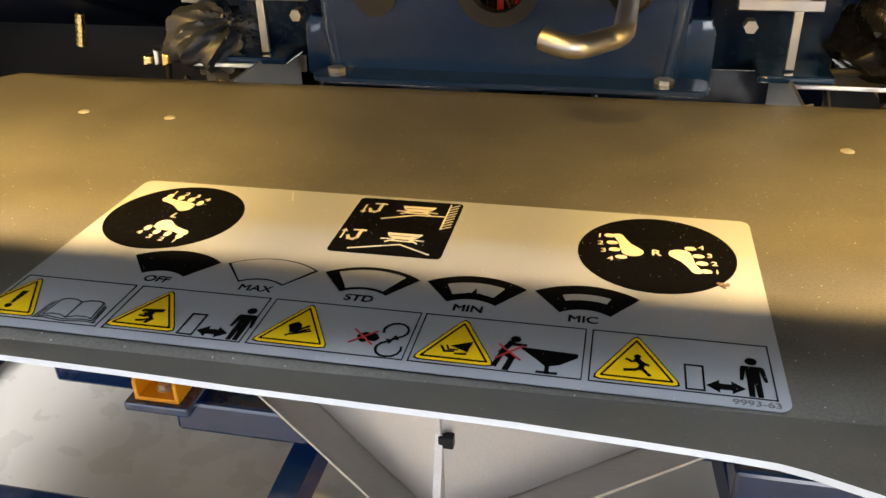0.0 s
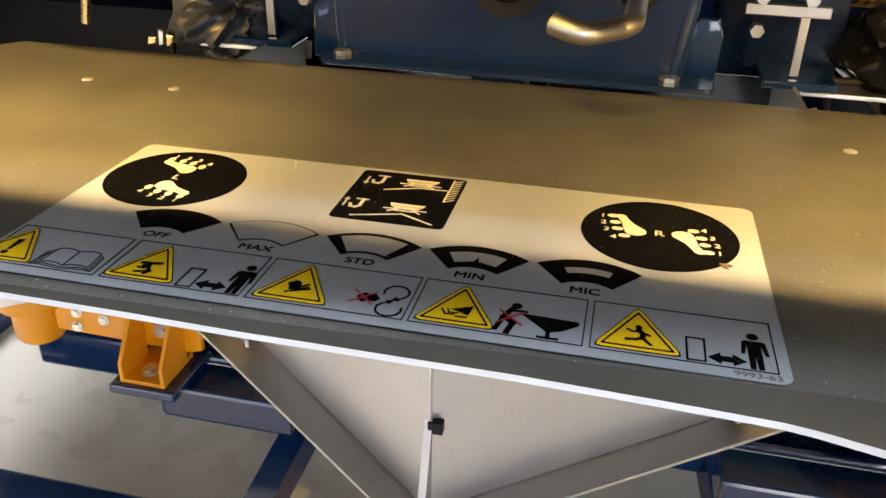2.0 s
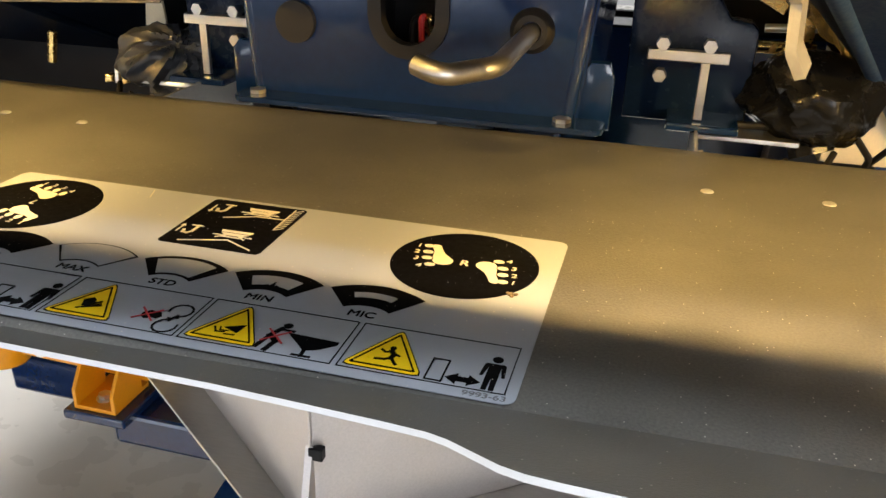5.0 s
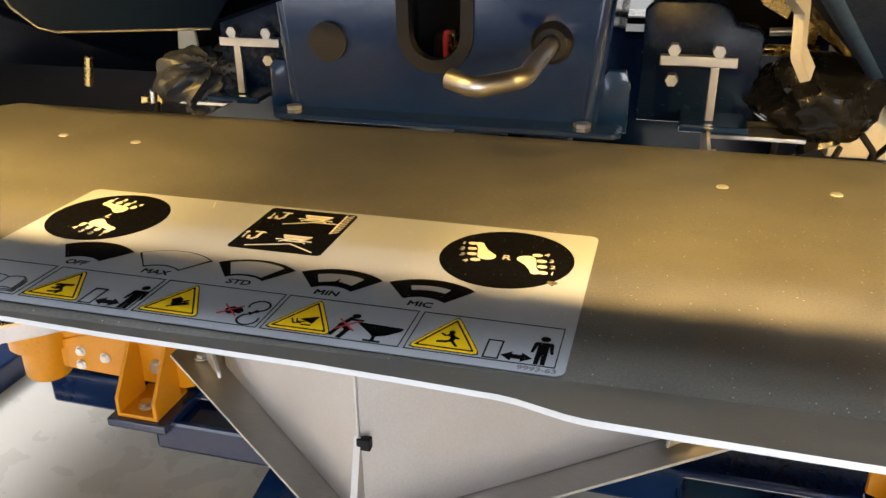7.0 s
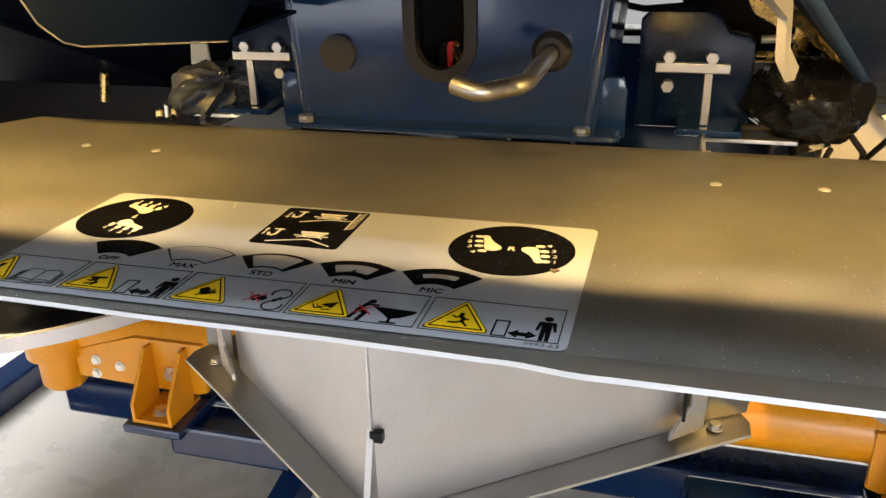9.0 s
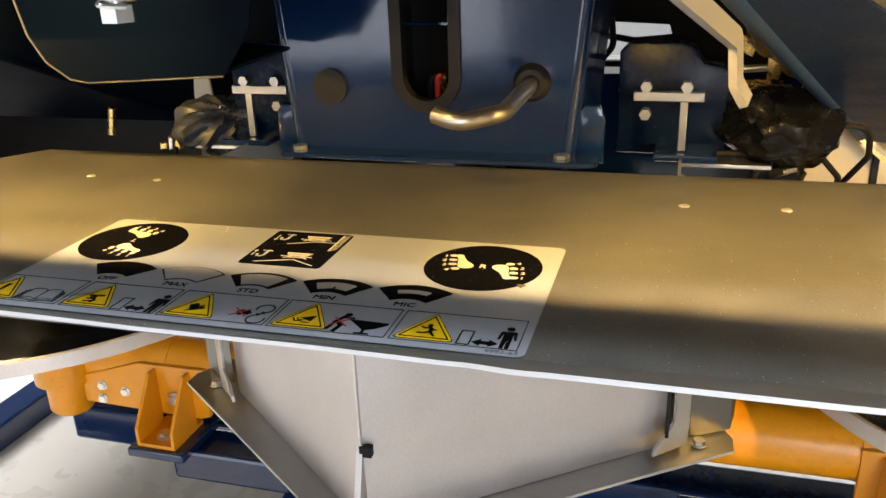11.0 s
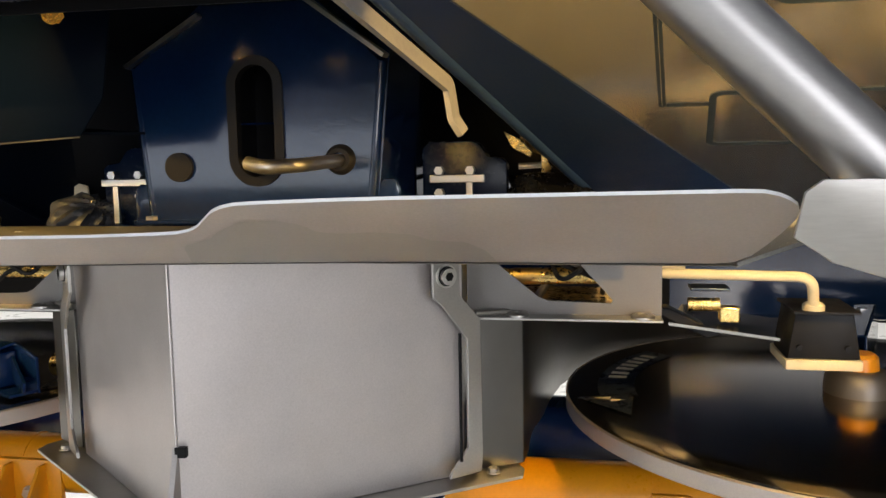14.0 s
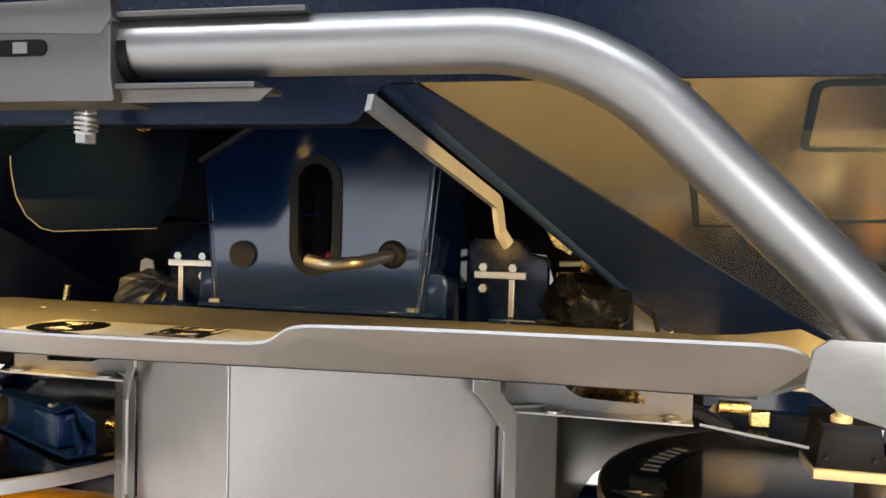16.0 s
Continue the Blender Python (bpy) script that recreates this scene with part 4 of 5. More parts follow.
        part("seam_strip", bx(0.318, 0.327, 0.795, 0.7995, 0.674, 0.722, 0.001), DARK, dr, "dark rubber seam strip")
        part("slide_rail", sweep([(0.225, 0.77, 0.806), (0.330, 0.77, 0.716)], 0, flat=(0.010, 0.006)), BRASS, dr, "yellow slide rail")
        fo = thing("protective_film", (0.17, 0.60, 0.84), "crumpled protective film, golden glints of warm light put into its colour", "plastic film")
        b = bmesh.new()
        bmesh.ops.create_grid(b, x_segments=16, y_segments=9, size=1)
        for v in b.verts:
            p = v.co.copy()
            w = noise.noise(p * 2.1 + Vector((3, 1, 0))) * 0.016 + (1 - abs(noise.noise(p * 4.7))) * 0.010
            v.co = Vector((0.170 + 0.040 * p.x - 0.004 * p.y, 0.588 + w + 0.006 * p.y, 0.876 - 0.030 * p.x + 0.020 * p.y + 0.5 * w))
        ex = bmesh.ops.extrude_face_region(b, geom=b.faces[:])
        bmesh.ops.translate(b, verts=[v for v in ex["geom"] if isinstance(v, bmesh.types.BMVert)], vec=(0, 0.0012, 0))
        part("film", b, FOIL, fo)
        lk = thing("shutter_linkage", (0.19, 0.63, 0.78), "yellow shutter linkage with pins beside the wrapped motor", "linkage")
        part("guide_plate", prism([(0.106, 0.63, 0.905), (0.150, 0.63, 0.884), (0.144, 0.63, 0.868), (0.118, 0.63, 0.882)], (0, 0.004, 0), r=0.001), BRASS, lk)
        part("link", bx(0.160, 0.174, 0.615, 0.621, 0.838, 0.898, 0.002), BRASS, lk, smooth=True)
        part("link", bx(0.186, 0.196, 0.625, 0.631, 0.846, 0.880, 0.002), BRASS, lk, smooth=True)
        part("cross_pin", sweep([(0.128, 0.622, 0.856), (0.205, 0.622, 0.860)], 0.0042, 12), ZINC, lk, smooth=True)
        part("cross_pin", sweep([(0.124, 0.622, 0.838), (0.178, 0.622, 0.838)], 0.0065, 12), BRASS, lk, smooth=True)
        part("pin_head", sweep([(0.167, 0.604, 0.886), (0.167, 0.615, 0.886)], 0.0065, 6), BRASS, lk)
        part("slide_plate", prism([(0.196, 0.655, 0.868), (0.205, 0.655, 0.872), (0.268, 0.655, 0.812), (0.262, 0.655, 0.804)], (0, 0.012, 0), r=0.001), BRASS, lk)
        part("slide_foot", prism([(0.212, 0.66, 0.842), (0.250, 0.66, 0.822), (0.262, 0.66, 0.800), (0.218, 0.66, 0.806)], (0, 0.004, 0)), CREAM, lk)
    else:
        dr = thing("linkage", (0.14, 0.60, 0.742), "small yellow and cream linkage pieces beside the wrapped motor", "linkage")
        part("rod", sweep([(0.108, 0.60, 0.750), (0.175, 0.60, 0.748)], 0.012, 14), CREAM, dr, "cream sleeve", smooth=True)
        part("tab", prism([(0.066, 0.60, 0.740), (0.084, 0.60, 0.740), (0.086, 0.60, 0.772), (0.064, 0.60, 0.778)], (0, 0.006, 0), None, 0.001), CREAM, dr, "cream bent tab")
        part("plate", prism([(0.210, 0.66, 0.800), (0.240, 0.66, 0.802), (0.236, 0.66, 0.840), (0.214, 0.66, 0.834)], (0, 0.004, 0)), CREAM, dr)
        part("hanger", sweep([(0.390, 0.66, 0.745), (0.382, 0.66, 0.785)], 0.006, 8), BRASS, dr, smooth=True)
        for k, (u, w, hgt) in enumerate(((0.246, 0.008, 0.010), (0.258, 0.006, 0.016), (0.268, 0.011, 0.007))):
            part("clevis", prism([(u, 0.615, 0.738), (u + w, 0.615, 0.736), (u + w * 0.8, 0.615, 0.740 + hgt), (u - 0.002, 0.615, 0.742 + hgt * 0.7)], (0, 0.012, 0), None, 0.0015), (BRASS, ZINC, BRASS)[k], dr)

    # T-shaped setting lever and bracket behind the plate
    tb = thing("setting_lever", (0.06, 0.52, 0.785), "bright flat steel T-shaped setting lever on a navy bracket", "lever", "setting levers")
    part("crossbar", bx(0.021, 0.093, 0.514, 0.524, 0.8375, 0.8475, 0.001), ZINC, tb)
    part("stem", bx(0.069, 0.077, 0.516, 0.522, 0.785, 0.8375, 0.0008), ZINC, tb)
    for x, z in ((0.034, 0.853), (0.075, 0.853), (0.034, 0.824)):
        part("nut", sweep([(x, 0.510, z), (x, 0.524, z)], 0.0062, 6), ZINC, tb, "bright hex nut")
    part("bracket", prism([(0.002, 0.56, 0.770), (0.118, 0.56, 0.770), (0.118, 0.56, 0.862), (0.112, 0.56, 0.868), (0.092, 0.56, 0.871), (0.080, 0.56, 0.888), (0.070, 0.56, 0.892), (0.012, 0.56, 0.892), (0.002, 0.56, 0.882)], (0, 0.03, 0), None, 0.003), FASCIA, tb, "shade-darkened navy bracket plate with a sloped shoulder", smooth=True)
    part("foot", bx(0.045, 0.11, 0.50, 0.56, 0.777, 0.784, 0.002), NAVY, tb)
    part("shelf", bx(0.072, 0.165, 0.515, 0.55, 0.768, 0.7725, 0.001), ZINC, tb, "thin bright steel shelf")

    # hopper funnel
    hp = thing("hopper_funnel", (0.5, 0.4, 0.73), "polished stainless hopper funnel wall sloping down, reflecting the plate", "hopper", "hopper funnels")
    e0, e1 = (0.205, 0.337) if m else (0.040, 0.309)
    part("rear_slope", prism([(e0, 0.02, 1.0255), (1.0, 0.02, 1.0255), (1.0, 0.82, 0.7315), (e1, 0.82, 0.7315)], (0, 0.0015, 0.004)), GREY, hp)
    # dark wedge imitates the unlit interior mirrored in the sheet, near-black when mirrored left
    part("reflection_band", prism([(e0 + 0.005, 0.0215, 1.0242), (e0 + (0.021 if m else 0.030), 0.0215, 1.0242), (0.760 if m else 0.560, 0.812, 0.7336), (e1 + 0.003, 0.812, 0.7336)], (0, -0.0002, -0.0005)), DEEP if m else DARK_REFLECTION, hp, "dark reflection along the folded edge, laid on as a strip")
    down = Vector((0, -0.345, -0.939))

    def on_sheet(p):
        return Vector((p[0] + 0.10 * (p[1] - 0.30), p[1], 1.0255 - (p[1] - 0.02) * 0.3675)) + down * 0.0005
    # flat strips put the pressed panels' dark edge reflections into colour
    for x0_, x1_, y0_, y1_ in ((0.296, 0.303, 0.026, 0.314), (0.386, 0.96, 0.026, 0.136), (0.344, 0.96, 0.284, 0.418)):
        loop = [on_sheet(p) for p in rounded(x0_, x1_, y0_, y1_, 0.0034 if x1_ < 0.4 else 0.013, 0)]
        inner = [on_sheet(p) for p in rounded(x0_ + 0.003, x1_ - 0.003, y0_ + 0.003, y1_ - 0.003, 0.0004, 0)] if x1_ < 0.4 else [on_sheet(p) for p in rounded(x0_ + 0.007, x1_ - 0.007, y0_ + 0.007, y1_ - 0.007, 0.007, 0)]
        part("panel_line", ring(loop, inner, down * 0.0003), PANEL_LINE, hp, "dark reflection of a pressed panel edge, laid on as a strip")
    part("panel_line", prism([on_sheet(p) for p in ((0.304, 0.307), (0.344, 0.307), (0.344, 0.314), (0.304, 0.314))], down * 0.0003), PANEL_LINE, hp, "dark reflection of a pressed panel edge, laid on as a strip")
    part("edge_fold", sweep([(e0 + 0.002, 0.02, 1.026), (e1 + 0.002, 0.82, 0.732)], 0.007, 12), DEEP if m else DARK_REFLECTION, hp, "folded edge coloured like the dark reflection beside it", smooth=True)
    # inner walls of the polished hopper, blackened in place of shade
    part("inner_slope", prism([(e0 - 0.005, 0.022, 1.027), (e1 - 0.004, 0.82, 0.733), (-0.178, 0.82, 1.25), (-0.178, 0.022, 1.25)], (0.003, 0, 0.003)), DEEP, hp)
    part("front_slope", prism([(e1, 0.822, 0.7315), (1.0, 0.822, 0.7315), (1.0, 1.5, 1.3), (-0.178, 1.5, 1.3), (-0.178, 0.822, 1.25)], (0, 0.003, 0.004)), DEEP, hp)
MIRRORED[0] = False

# ---- hopper rear fascia ----
ho = thing("hopper", (CX, 0.1, 1.0), "navy painted hopper body with a straight lower fascia", "hopper")
part("fascia", prism([(-1.4, 0.015, 0.992), (0.014, 0.015, 0.992), (0.024, 0.015, 0.996), (0.042, 0.015, 1.021), (0.052, 0.015, 1.0245), (1.05, 0.015, 1.0245), (1.05, 0.015, 1.75), (-1.4, 0.015, 1.75)], (0, 0.004, 0), r=0.0012), FASCIA, ho, smooth=True)
part("end_wall", bx(1.0, 1.004, 0.02, 1.5, 0.9, 1.75), GREY, ho)
# left end wall blackened for shade; the right one stays polished
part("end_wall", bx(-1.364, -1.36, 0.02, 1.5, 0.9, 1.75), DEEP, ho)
part("front_wall", bx(-1.36, 1.0, 1.5, 1.504, 1.2, 1.75), GREY, ho)
part("top_rim", bx(-1.4, 1.05, -0.02, 0.03, 1.75, 1.79, 0.005), NAVY, ho)
# unseen sheet added to close the hopper top
part("unseen_top_cover", bx(-1.38, 1.03, 0.0, 1.52, 1.79, 1.80), DARK, ho)

# ---- tower panel ----
tw = thing("tower_panel", (CX, 0.45, 0.785), "navy gloss sheet steel tower panel with a long rubber-lined slot", "machine panel")
outer = [(-0.324, 0.786), (-0.040, 0.786), (-0.0315, 0.87), (-0.019, 0.986), (-0.095, 1.062), (-0.25, 1.062), (-0.342, 0.988), (-0.3318, 0.87)]
sc = Vector((-0.180, 0.919))


def obround(w, h, a):
    """The point of an upright slot's outline in direction a from its middle."""
    d = Vector((math.cos(a), math.sin(a)))
    if abs(d.x) > 1e-9 and abs(d.y / d.x * w) <= h:
        return Vector((math.copysign(w, d.x), d.y / d.x * math.copysign(w, d.x)))
    c = Vector((0, math.copysign(h, d.y)))
    p = d.dot(c)
    return d * (p + math.sqrt(max(0, p * p - c.length_squared + w * w)))


def on_outline(poly, c, a):
    d = Vector((math.cos(a), math.sin(a)))
    best = None
    for p, q in zip(poly, poly[1:] + poly[:1]):
        p, q = Vector(p) - c, Vector(q) - c
        e = q - p
        den = d.x * e.y - d.y * e.x
        if abs(den) > 1e-12:
            t = (p.x * e.y - p.y * e.x) / den
            u = (p.x * d.y - p.y * d.x) / den
            if t > 0 and -1e-6 <= u <= 1 + 1e-6:
                best = c + d * t
    return best


angs = sorted([2 * math.pi * k / 64 + 0.01 for k in range(64)] + [math.atan2(p[1] - sc.y, p[0] - sc.x) % (2 * math.pi) for p in outer])
TY = 0.430
oo = [on_outline(outer, sc, a) for a in angs]
ii = [sc + obround(0.030, 0.046, a) for a in angs]
part("face", ring([(p.x, TY, p.y) for p in oo], [(p.x, TY, p.y) for p in ii], (0, 0.004, 0)), NAVY, tw)
ra, rb = [sc + obround(0.0365, 0.0445, 2 * math.pi * k / 56) for k in range(56)], [sc + obround(0.0245, 0.0445, 2 * math.pi * k / 56) for k in range(56)]
part("slot_liner", ring([(p.x, TY - 0.004, p.y) for p in ra], [(p.x, TY - 0.004, p.y) for p in rb], (0, 0.014, 0)), BLACK, tw, "black rubber slot liner", smooth=True)
# black sheets put the hollow's shade into colour
part("cavity", join(bx(-0.24, -0.12, 0.56, 0.565, 0.80, 1.04), join(bx(-0.24, -0.236, 0.436, 0.56, 0.80, 1.04), bx(-0.124, -0.12, 0.436, 0.56, 0.80, 1.04))), DARK, tw, "black sheets standing in for the dark hollow behind the slot")
part("cavity_bar", bx(-0.235, -0.125, 0.50, 0.505, 0.918, 0.9205), NAVY, tw)
for xa, xb, sgn in ((-0.324, -0.342, -1), (-0.040, -0.019, 1)):
    part("side_fold", sweep([(xa, TY + 0.007, 0.786), (xa + (xb - xa) * 0.42, TY + 0.007, 0.87), (xb, TY + 0.007, 0.987)], 0.0078, 14), NAVY, tw, "rounded folded side edge", smooth=True)
    part("side_cheek", prism([(xa + sgn * 0.006, TY + 0.008, 0.786), (xa + sgn * 0.012, 0.60, 0.786), (xb + sgn * 0.012, 0.60, 1.03), (xb + sgn * 0.006, TY + 0.008, 1.0)], (sgn * 0.004, 0, 0)), NAVY, tw)
part("foot_flange", prism(rounded(-0.340, -0.004, 0.398, 0.436, 0.012, 0.7935), (0, 0, 0.005), None, 0.001), NAVY, tw, "navy foot flange")
part("ear", prism([(-0.030, 0.44, 0.788), (-0.002, 0.44, 0.788), (-0.001, 0.44, 0.832), (-0.006, 0.44, 0.846), (-0.022, 0.44, 0.846), (-0.029, 0.44, 0.836)], (0, 0.012, 0), None, 0.003), NAVY, tw, smooth=True)
part("ear", prism([(-0.358, 0.44, 0.788), (-0.334, 0.44, 0.788), (-0.336, 0.44, 0.840), (-0.350, 0.44, 0.842), (-0.357, 0.44, 0.834)], (0, 0.012, 0), None, 0.003), NAVY, tw, smooth=True)
for p in ((-0.322, 0.418), (-0.040, 0.418)):
    part("foot_bolt", lathe(p[0], p[1], [(0.008, 0.7985), (0.008, 0.802), (0, 0.802)], 6), ZINC, tw)
# bright strips imitate the reflection along the panel's folded top edges
part("gable_highlight", sweep([(0.008, 0.352, 0.983), (-0.10, 0.385, 1.060)], 0, flat=(0.012, 0.005)), ZINC, tw, "folded gable edge, its reflection put in as a bright strip")
part("gable_highlight", sweep([(-0.349, 0.425, 0.990), (-0.247, 0.425, 1.050)], 0, flat=(0.012, 0.005)), ZINC, tw, "folded gable edge, its reflection put in as a bright strip")
part("blanking_cap", sweep([(-0.285, TY, 0.8635), (-0.285, TY - 0.004, 0.8635), (-0.285, TY - 0.006, 0.8635)], 0.0185, 32), BLACK, tw, "black rubber blanking cap", smooth=True)
part("grommet", lathe(0, 0, [(0.009, 0.0), (0.009, 0.010), (0.014, 0.010), (0.018, 0.006), (0.019, 0.0)], 32), BLACK, tw, "black rubber grommet", smooth=True)
gm = bpy.data.objects["grommet"]
gm.data.transform(pose(-0.072, TY, 0.870, 90, 0, 0))
pp = fillet([(-0.072, 0.46, 0.870), (-0.075, 0.305, 0.865), (-0.106, 0.272, 0.863), (-0.127, 0.279, 0.868)], 0.035)
part("handle_pipe", sweep(pp, 0.0078, 16), STEEL, tw, "bent bare steel handle pipe", smooth=True)
# black plug in place of the pipe's dark bore
part("pipe_bore", sweep([pp[-1] + Vector((0.003, -0.0016, -0.001)), pp[-1] + Vector((-0.0012, 0.0006, 0.0004))], 0.0062, 14), DARK, tw)
for k, col in enumerate((DARK, RED, BRASS)):
    part("wire", sweep(fillet([(-0.20 + 0.012 * k, 0.50, 0.80), (-0.195 + 0.008 * k, 0.49, 0.868), (-0.17 - 0.008 * k, 0.50, 0.858), (-0.165, 0.52, 0.80)], 0.02), 0.003, 8), col, tw, "loose cable in the slot", smooth=True)

st = thing("stay_bar", (0.1, 0.2, 0.90), "bright flat steel stay bar bent near its lower end", "stay")
part("bar", sweep(fillet([(0.036, 0.006, 1.008), (0.102, 0.216, 0.937), (0.105, 0.224, 0.907), (0.113, 0.229, 0.893)], 0.010), 0, flat=(0.006, 0.014)), STAY, st)
cv = thing("side_cover", (-0.42, 0.28, 0.885), "shade-darkened navy cover with a rounded lower corner and bright worn edge", "machine cover")
cpts = [(-0.524, 1.035), (-0.519, 0.965), (-0.512, 0.935), (-0.497, 0.911), (-0.474, 0.8955), (-0.455, 0.8925), (-0.314, 0.900), (-0.285, 0.94), (-0.27, 1.035)]
# shell and flange colour carries the low light on the cover
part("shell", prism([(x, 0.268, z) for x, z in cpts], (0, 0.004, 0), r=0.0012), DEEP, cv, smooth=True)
part("worn_edge", sweep([(x - 0.001, 0.2685, z - 0.001) for x, z in cpts[:7]], 0.0009, 8), SLEEVE, cv, "bright worn edge", smooth=True)
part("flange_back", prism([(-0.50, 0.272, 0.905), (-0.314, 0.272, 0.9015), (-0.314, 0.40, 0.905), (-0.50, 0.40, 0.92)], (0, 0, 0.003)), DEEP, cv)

fb = thing("fascia_bolt", (-0.282, 0.192, 1.0), "yellow bolt hanging under the hopper", "bolt")
part("shank", sweep([(-0.290, 0.192, 1.020), (-0.274, 0.185, 1.012)], 0.0055, 10), BRASS, fb, smooth=True)
part("washer", sweep([(-0.283, 0.189, 1.0165), (-0.281, 0.188, 1.0155)], 0.011, 18), BRASS, fb, smooth=True)
part("nut", sweep([(-0.281, 0.188, 1.0155), (-0.275, 0.1854, 1.0125)], 0.0085, 6), BRASS, fb)

# ---- guard bow with clamp ----
gb = thing("guard_bow", (0.1, -0.06, 0.82), "polished stainless steel guard bow tube with a bent end and clamp", "guard tube")
TZ = 1.034
part("tube", sweep(fillet([(-1.2, -0.06, TZ + 0.005), (0.207, -0.06, TZ + 0.0045), (0.427, -0.06, TZ - 0.209)], 0.19, 20), 0.0214, 32), TUBE, gb, smooth=True)
MIRROR_END = [(0.339, 0.826), (0.342, 0.850), (0.350, 0.8565), (0.385, 0.8565), (0.400, 0.848), (0.50, 0.80), (0.50, 0.765), (0.41, 0.797), (0.36, 0.812)]
part("end_plate", prism([(x, -0.084 - (z - 0.80) * 0.35, z) for x, z in MIRROR_END], (0, 0.004, 0), r=0.0008), STEEL, gb, "flat stainless end plate", smooth=True)
sl = [(-0.0845, TZ + 0.024), (-0.0875, TZ + 0.016), (-0.0875, TZ - 0.018), (-0.083, TZ - 0.036), (-0.035, TZ - 0.036), (-0.032, TZ + 0.024), (-0.058, TZ + 0.030)]
clamp = part("clamp_sleeve", prism([(-0.42, y, z) for y, z in sl], (0.294, 0, 0), r=0.003), SLEEVE, gb, "stainless clamp sleeve round the tube", smooth=True)
part("clamp_ear", prism([(x, -0.0885, z) for x, z in ((-0.42, TZ + 0.020), (-0.134, TZ + 0.010), (-0.125, TZ + 0.022), (-0.126, TZ + 0.034), (-0.134, TZ + 0.043), (-0.152, TZ + 0.046), (-0.166, TZ + 0.042), (-0.174, TZ + 0.036), (-0.42, TZ + 0.036))], (0, 0.012, 0), r=0.002), SLEEVE, clamp, smooth=True)
# hole not cut; a black inlay gives its darkness
part("slot_hole", prism([(p[0], -0.0886, p[1]) for p in rounded(-0.221, -0.178, TZ - 0.004, TZ + 0.008, 0.0055, 0)], (0, 0.002, 0)), DARK, clamp, "black inlay standing in for the slotted hole")
part("slot_pin", bx(-0.206, -0.194, -0.0895, -0.088, TZ - 0.002, TZ + 0.006), ZINC, clamp)
part("seal_ring", sweep([(-0.126, -0.06, TZ), (-0.118, -0.06, TZ)], 0.0225, 24), DARK, gb, "dark seal behind the sleeve", smooth=True)
part("upper_plate", bx(-0.139, 0.019, -0.082, -0.035, TZ + 0.0235, TZ + 0.0275, 0.0008), SLEEVE, gb, "flat upper clamp plate")
part("lower_plate", bx(-0.140, -0.018, -0.082, -0.035, TZ - 0.0275, TZ - 0.0235, 0.0008), SLEEVE, gb, "flat lower clamp plate")
part("plate_flange", prism([(-0.14, -0.076, TZ - 0.0275), (-0.006, -0.076, TZ - 0.0275), (-0.018, -0.074, TZ - 0.036), (-0.14, -0.072, TZ - 0.036)], (0, 0.003, 0)), SLEEVE, gb)
sp = thing("spring_bolt", (-0.194, -0.012, 0.975), "zinc bolt with a coil spring under the clamp", "spring")
helix = [Vector((-0.196 + 0.0085 * math.cos(t), -0.02 + 0.0085 * math.sin(t), 1.003 - 0.0038 * t / (2 * math.pi))) for t in (2 * math.pi * k / 14 for k in range(14 * 6))]
part("coil", sweep(helix, 0.0014, 6), ZINC, sp, smooth=True)
part("shank", sweep([(-0.196, -0.02, 1.02), (-0.196, -0.02, 0.980)], 0.005, 12), ZINC, sp, smooth=True)
part("nut", sweep([(-0.196, -0.02, 0.981), (-0.196, -0.02, 0.973)], 0.0085, 6), ZINC, sp)

# ---- wrapped motors, shaft, cables, sensor box ----


AXIS = Vector((0.62, -0.25, 0.74)).normalized()


def bag(name, c, s, seed, label, mat, pleated):
    """Film gathered in pleats, or loosely crumpled."""
    root = thing(name, (c[0], c[1], c[2] - s[2]), label, "wrapped motor", "wrapped motors")
    b = bmesh.new()
    bmesh.ops.create_icosphere(b, subdivisions=5 if pleated else 4, radius=1)
    off = Vector((seed * 3.1, seed * 1.7, 0.3))
    u1 = AXIS.orthogonal().normalized()
    for v in b.verts:
        p = v.co.copy()
        along = p.dot(AXIS)
        side = p - AXIS * along
        phi = math.atan2(side.dot(AXIS.cross(u1)), side.dot(u1)) * (1 if mat == GREYBAG else 0.62)
        slack = noise.noise(p * 1.3 + off * 2)
        if pleated:
            warp = noise.noise(p * 0.7 + off)
            pleat = 1 - abs(math.sin(phi * 6.5 + 2.6 * warp + along * 1.6))
            fine_ = 1 - abs(math.sin(phi * 13 + 5.0 * warp - along * 1.1))
            k = (0.84 + 0.15 * pleat + 0.05 * fine_ + 0.20 * slack) * (1 - 0.2 * max(0.0, along) ** 2)
        else:
            k = 0.84 + 0.20 * slack + 0.22 * (1 - 2 * abs(noise.noise(p * 1.25 + off))) + 0.06 * (1 - 2 * abs(noise.noise(p * 2.9 + off * 3)))
        v.co = Vector((c[0] + p.x * s[0] * k, c[1] + p.y * s[1] * k, c[2] + p.z * s[2] * k))
    part("film", b, mat, root, smooth=True)
    part("tied_end", sweep([(c[0], c[1], c[2] - s[2] * 0.5), (c[0] + 0.01, c[1] - 0.01, c[2] - s[2] * 1.15)], s[0] * 0.35, 9), mat, root)


bag("bagged_motor", (0.172, 0.556, 0.804), (0.058, 0.05, 0.043), 1, "actuator motor wrapped in crumpled black plastic film", BAG, False)
bag("bagged_motor", (-0.503, 0.552, 0.790), (0.060, 0.05, 0.042), 2, "actuator motor wrapped in pleated dark grey plastic film", GREYBAG, True)
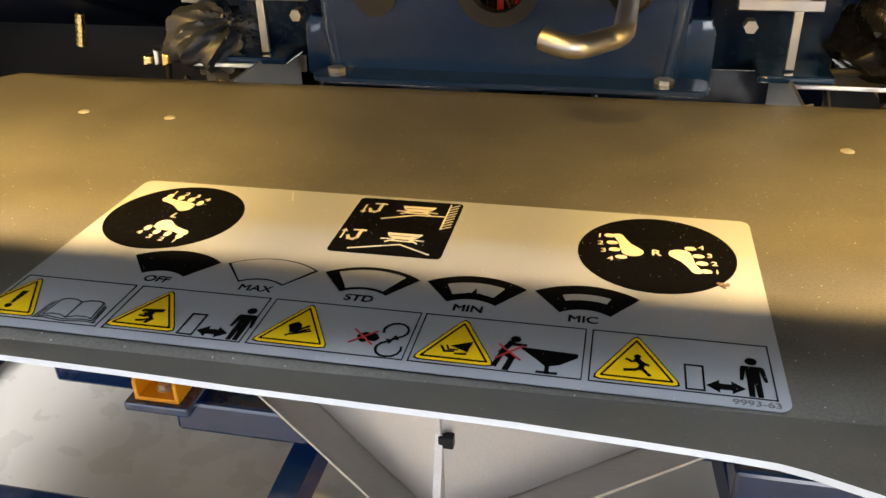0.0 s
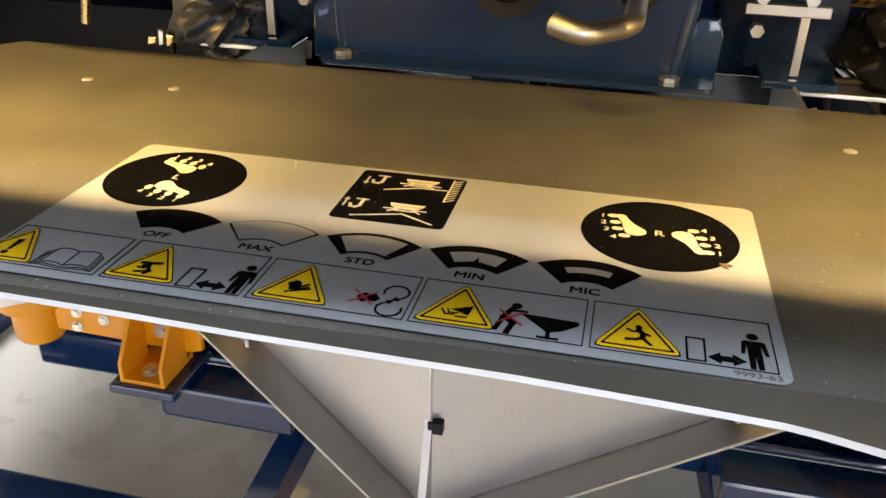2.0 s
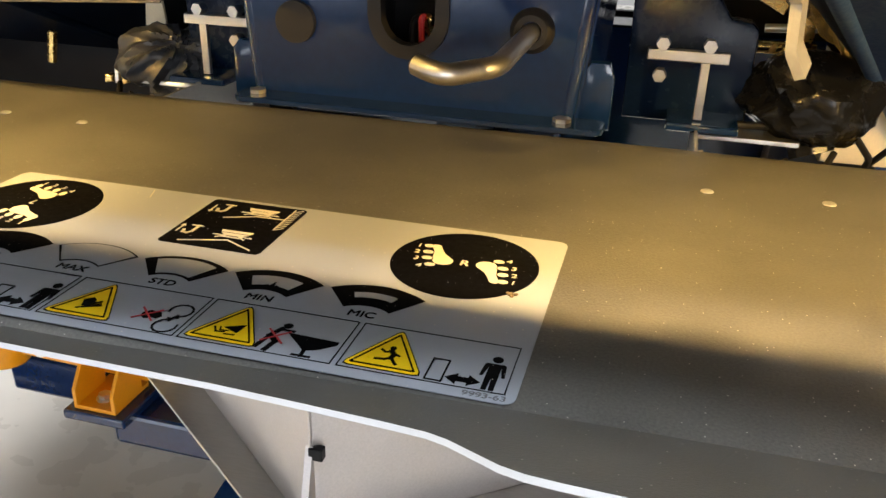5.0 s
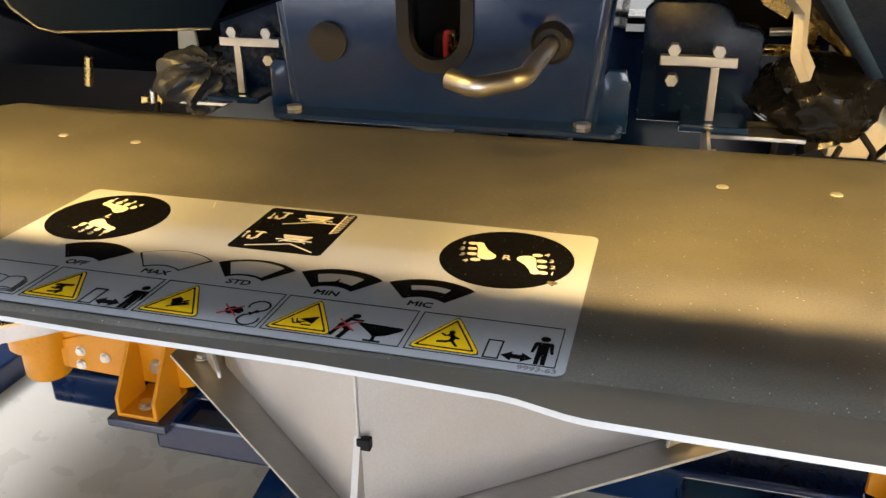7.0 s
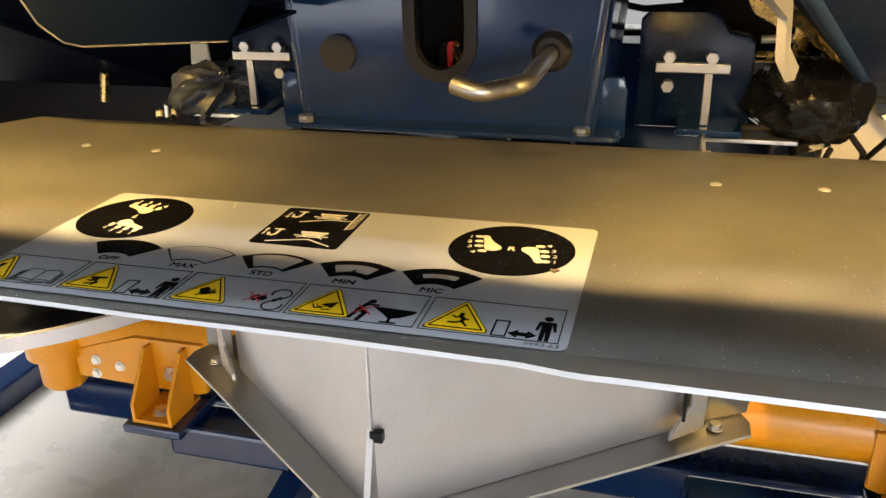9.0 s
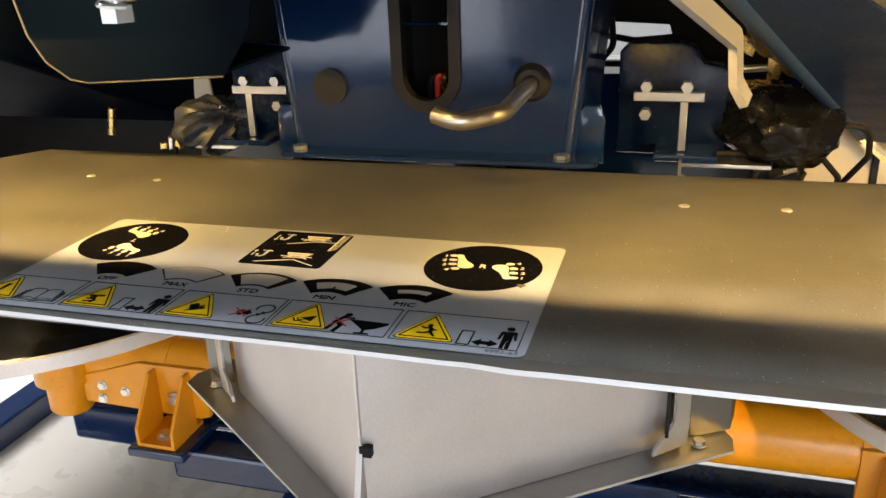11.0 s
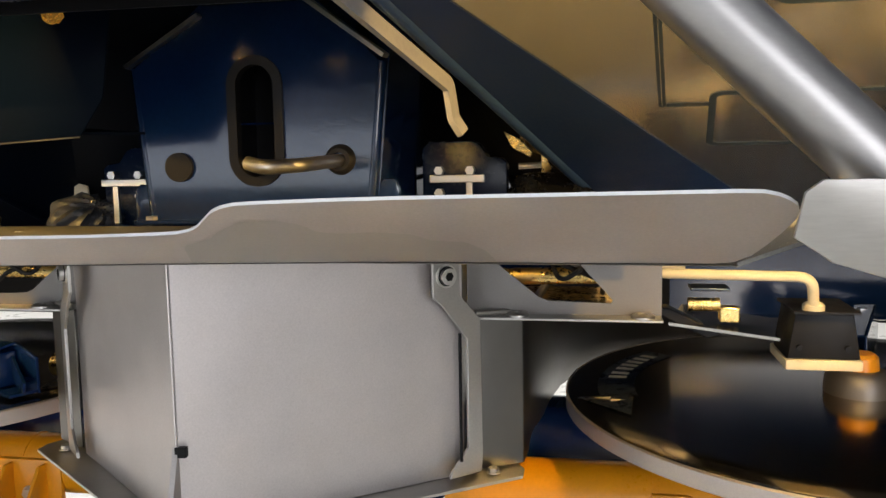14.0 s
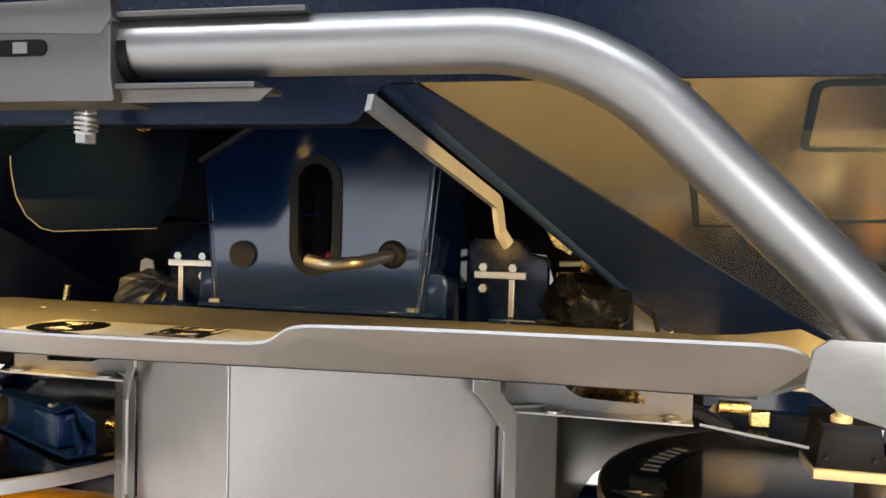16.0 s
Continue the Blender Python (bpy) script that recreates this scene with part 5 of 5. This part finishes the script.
for pts_ in ([(0.19, 0.57, 0.775), (0.226, 0.548, 0.812), (0.262, 0.560, 0.806), (0.272, 0.60, 0.765), (0.255, 0.68, 0.70)], [(0.10, 0.545, 0.776), (0.155, 0.535, 0.782), (0.215, 0.548, 0.777), (0.245, 0.60, 0.740), (0.245, 0.66, 0.67)]):
    cb = thing("cable", (0.2, 0.6, 0.77), "black looped cable beside the wrapped motor", "cable", "cables")
    part("run", sweep(fillet(pts_, 0.03), 0.0035, 8), BLACK, cb, smooth=True)
sh_ = thing("drive_shaft", (-0.53, 0.66, 0.54), "yellow drive shaft behind the box", "shaft")
part("shaft", sweep([(-0.66, 0.67, 0.535), (-0.45, 0.67, 0.535)], 0.019, 24), BRASS, sh_, smooth=True)

sb = thing("sensor_box", (0.5, 0.48, 0.61), "black trapezoid sensor box with a cream brush strip and cream conduit", "sensor")
part("housing", prism([(0.459, 0.47, 0.626), (0.541, 0.47, 0.626), (0.532, 0.47, 0.680), (0.467, 0.47, 0.680)], (0, 0.08, 0), r=0.003), DARK, sb, smooth=True)
part("lid", prism([(0.463, 0.457, 0.682), (0.536, 0.457, 0.682), (0.536, 0.553, 0.682), (0.463, 0.553, 0.682)], (0, 0, 0.003)), DARK, sb)
part("brush_strip", bx(0.457, 0.543, 0.467, 0.56, 0.613, 0.6255, 0.002), CREAM, sb, "cream brush strip", smooth=True)
for x in (0.472, 0.526):
    part("screw", sweep([(x, 0.4705, 0.64), (x, 0.466, 0.64)], 0.0035, 10), DARK, sb)
part("conduit", sweep(fillet([(0.30, 0.50, 0.723), (0.480, 0.450, 0.727), (0.487, 0.47, 0.685)], 0.018), 0.0062, 14), CREAM, sb, "cream conduit pipe", smooth=True)
part("conduit_collar", lathe(0.487, 0.472, [(0.0125, 0.685), (0.0125, 0.691), (0.009, 0.694), (0, 0.694)], 20), CREAM, sb, smooth=True)
cr = thing("carrier_plate", (0.4, 0.62, 0.6), "bright steel carrier plate with small blocks above the disc", "machine part")
part("plate", prism([(0.33, 0.56, 0.645), (0.52, 0.50, 0.632), (0.56, 0.60, 0.632), (0.36, 0.70, 0.645)], (0, 0, 0.004)), MIRROR, cr)
part("arm", prism([(0.300, 0.56, 0.668), (0.330, 0.56, 0.668), (0.400, 0.56, 0.634), (0.380, 0.56, 0.628)], (0, 0.03, 0), None, 0.002), DARK, cr, "black cast arm")
part("block", bx(0.395, 0.420, 0.56, 0.58, 0.650, 0.670, 0.002), BRASS, cr)
part("spring_housing", sweep([(0.355, 0.57, 0.672), (0.395, 0.57, 0.672)], 0.009, 16), BRASS, cr, smooth=True)
part("angle", bx(0.36, 0.41, 0.58, 0.62, 0.688, 0.692, 0.001), GALV, cr)

# ---- front frame and dark screens, added to close the view ----
mf = thing("front_frame", (CX, 1.2, 0.3), "navy front frame and dark screens added to close the view", "machine frame")
part("cross_beam", bx(-1.2, 0.85, 1.10, 1.20, 0.55, 0.772, 0.01), NAVY, mf)
part("upright", bx(-0.32, -0.22, 1.02, 1.10, 0.3, 1.25, 0.01), NAVY, mf)
part("upright", bx(-0.20, -0.11, 1.02, 1.10, 0.3, 1.25, 0.01), NAVY, mf)
part("gearbox", bx(-0.36, 0.0, 0.72, 0.98, 0.30, 0.52, 0.03), NAVY, mf, "navy centre gearbox", smooth=True)
# dark sheets here and below stand in for the unlit interior
part("added_screen", bx(-1.36, -0.56, 0.985, 1.0, 0.56, 0.95), DARK, mf, "dark screen added to hide the bright hall")
part("backing_screen", ring([(-1.36, 1.24, 0.52), (1.0, 1.24, 0.52), (1.0, 1.24, 1.30), (-1.36, 1.24, 1.30)],
                      [(-0.10, 1.24, 0.775), (0.06, 1.24, 0.775), (0.04, 1.24, 0.842), (-0.10, 1.24, 0.850)], (0, 0.02, 0)), DARK, mf, "dark screen added to close the view, with an open gap to the hall")
for pts_ in ([(-0.11, 1.20, 0.835), (-0.02, 1.20, 0.818), (0.07, 1.20, 0.826)], [(-0.09, 1.18, 0.77), (-0.055, 1.18, 0.81), (-0.06, 1.18, 0.86)]):
    part("hose", sweep(fillet(pts_, 0.03), 0.006, 10), BLACK, mf, "black hose across the gap", smooth=True)
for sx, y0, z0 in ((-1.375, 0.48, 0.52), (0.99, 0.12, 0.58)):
    part("side_screen", bx(sx, sx + 0.01, y0, 1.24, z0, 0.95), DARK, mf, "dark screen added at the side to close the view")

# ---- unseen shades that shape the added warm fill lamps ----
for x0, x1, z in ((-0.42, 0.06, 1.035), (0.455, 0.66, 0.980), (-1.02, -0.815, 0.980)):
    wl = thing("fill_lamp_shade", ((x0 + x1) / 2, 0.1, z), "unseen shade strip for the added warm fill lamps behind the hopper fascia", "work light", "work lights")
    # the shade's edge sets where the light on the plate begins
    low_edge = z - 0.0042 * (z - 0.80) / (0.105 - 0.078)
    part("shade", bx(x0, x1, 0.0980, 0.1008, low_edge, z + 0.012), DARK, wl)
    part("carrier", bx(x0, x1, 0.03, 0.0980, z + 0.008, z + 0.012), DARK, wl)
    # extra screen keeps the middle lamp's glint off the tower panel
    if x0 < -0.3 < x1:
        part("added_screen", bx(-0.27, -0.09, 0.1240, 0.1260, 1.0286, 1.06), DARK, wl)
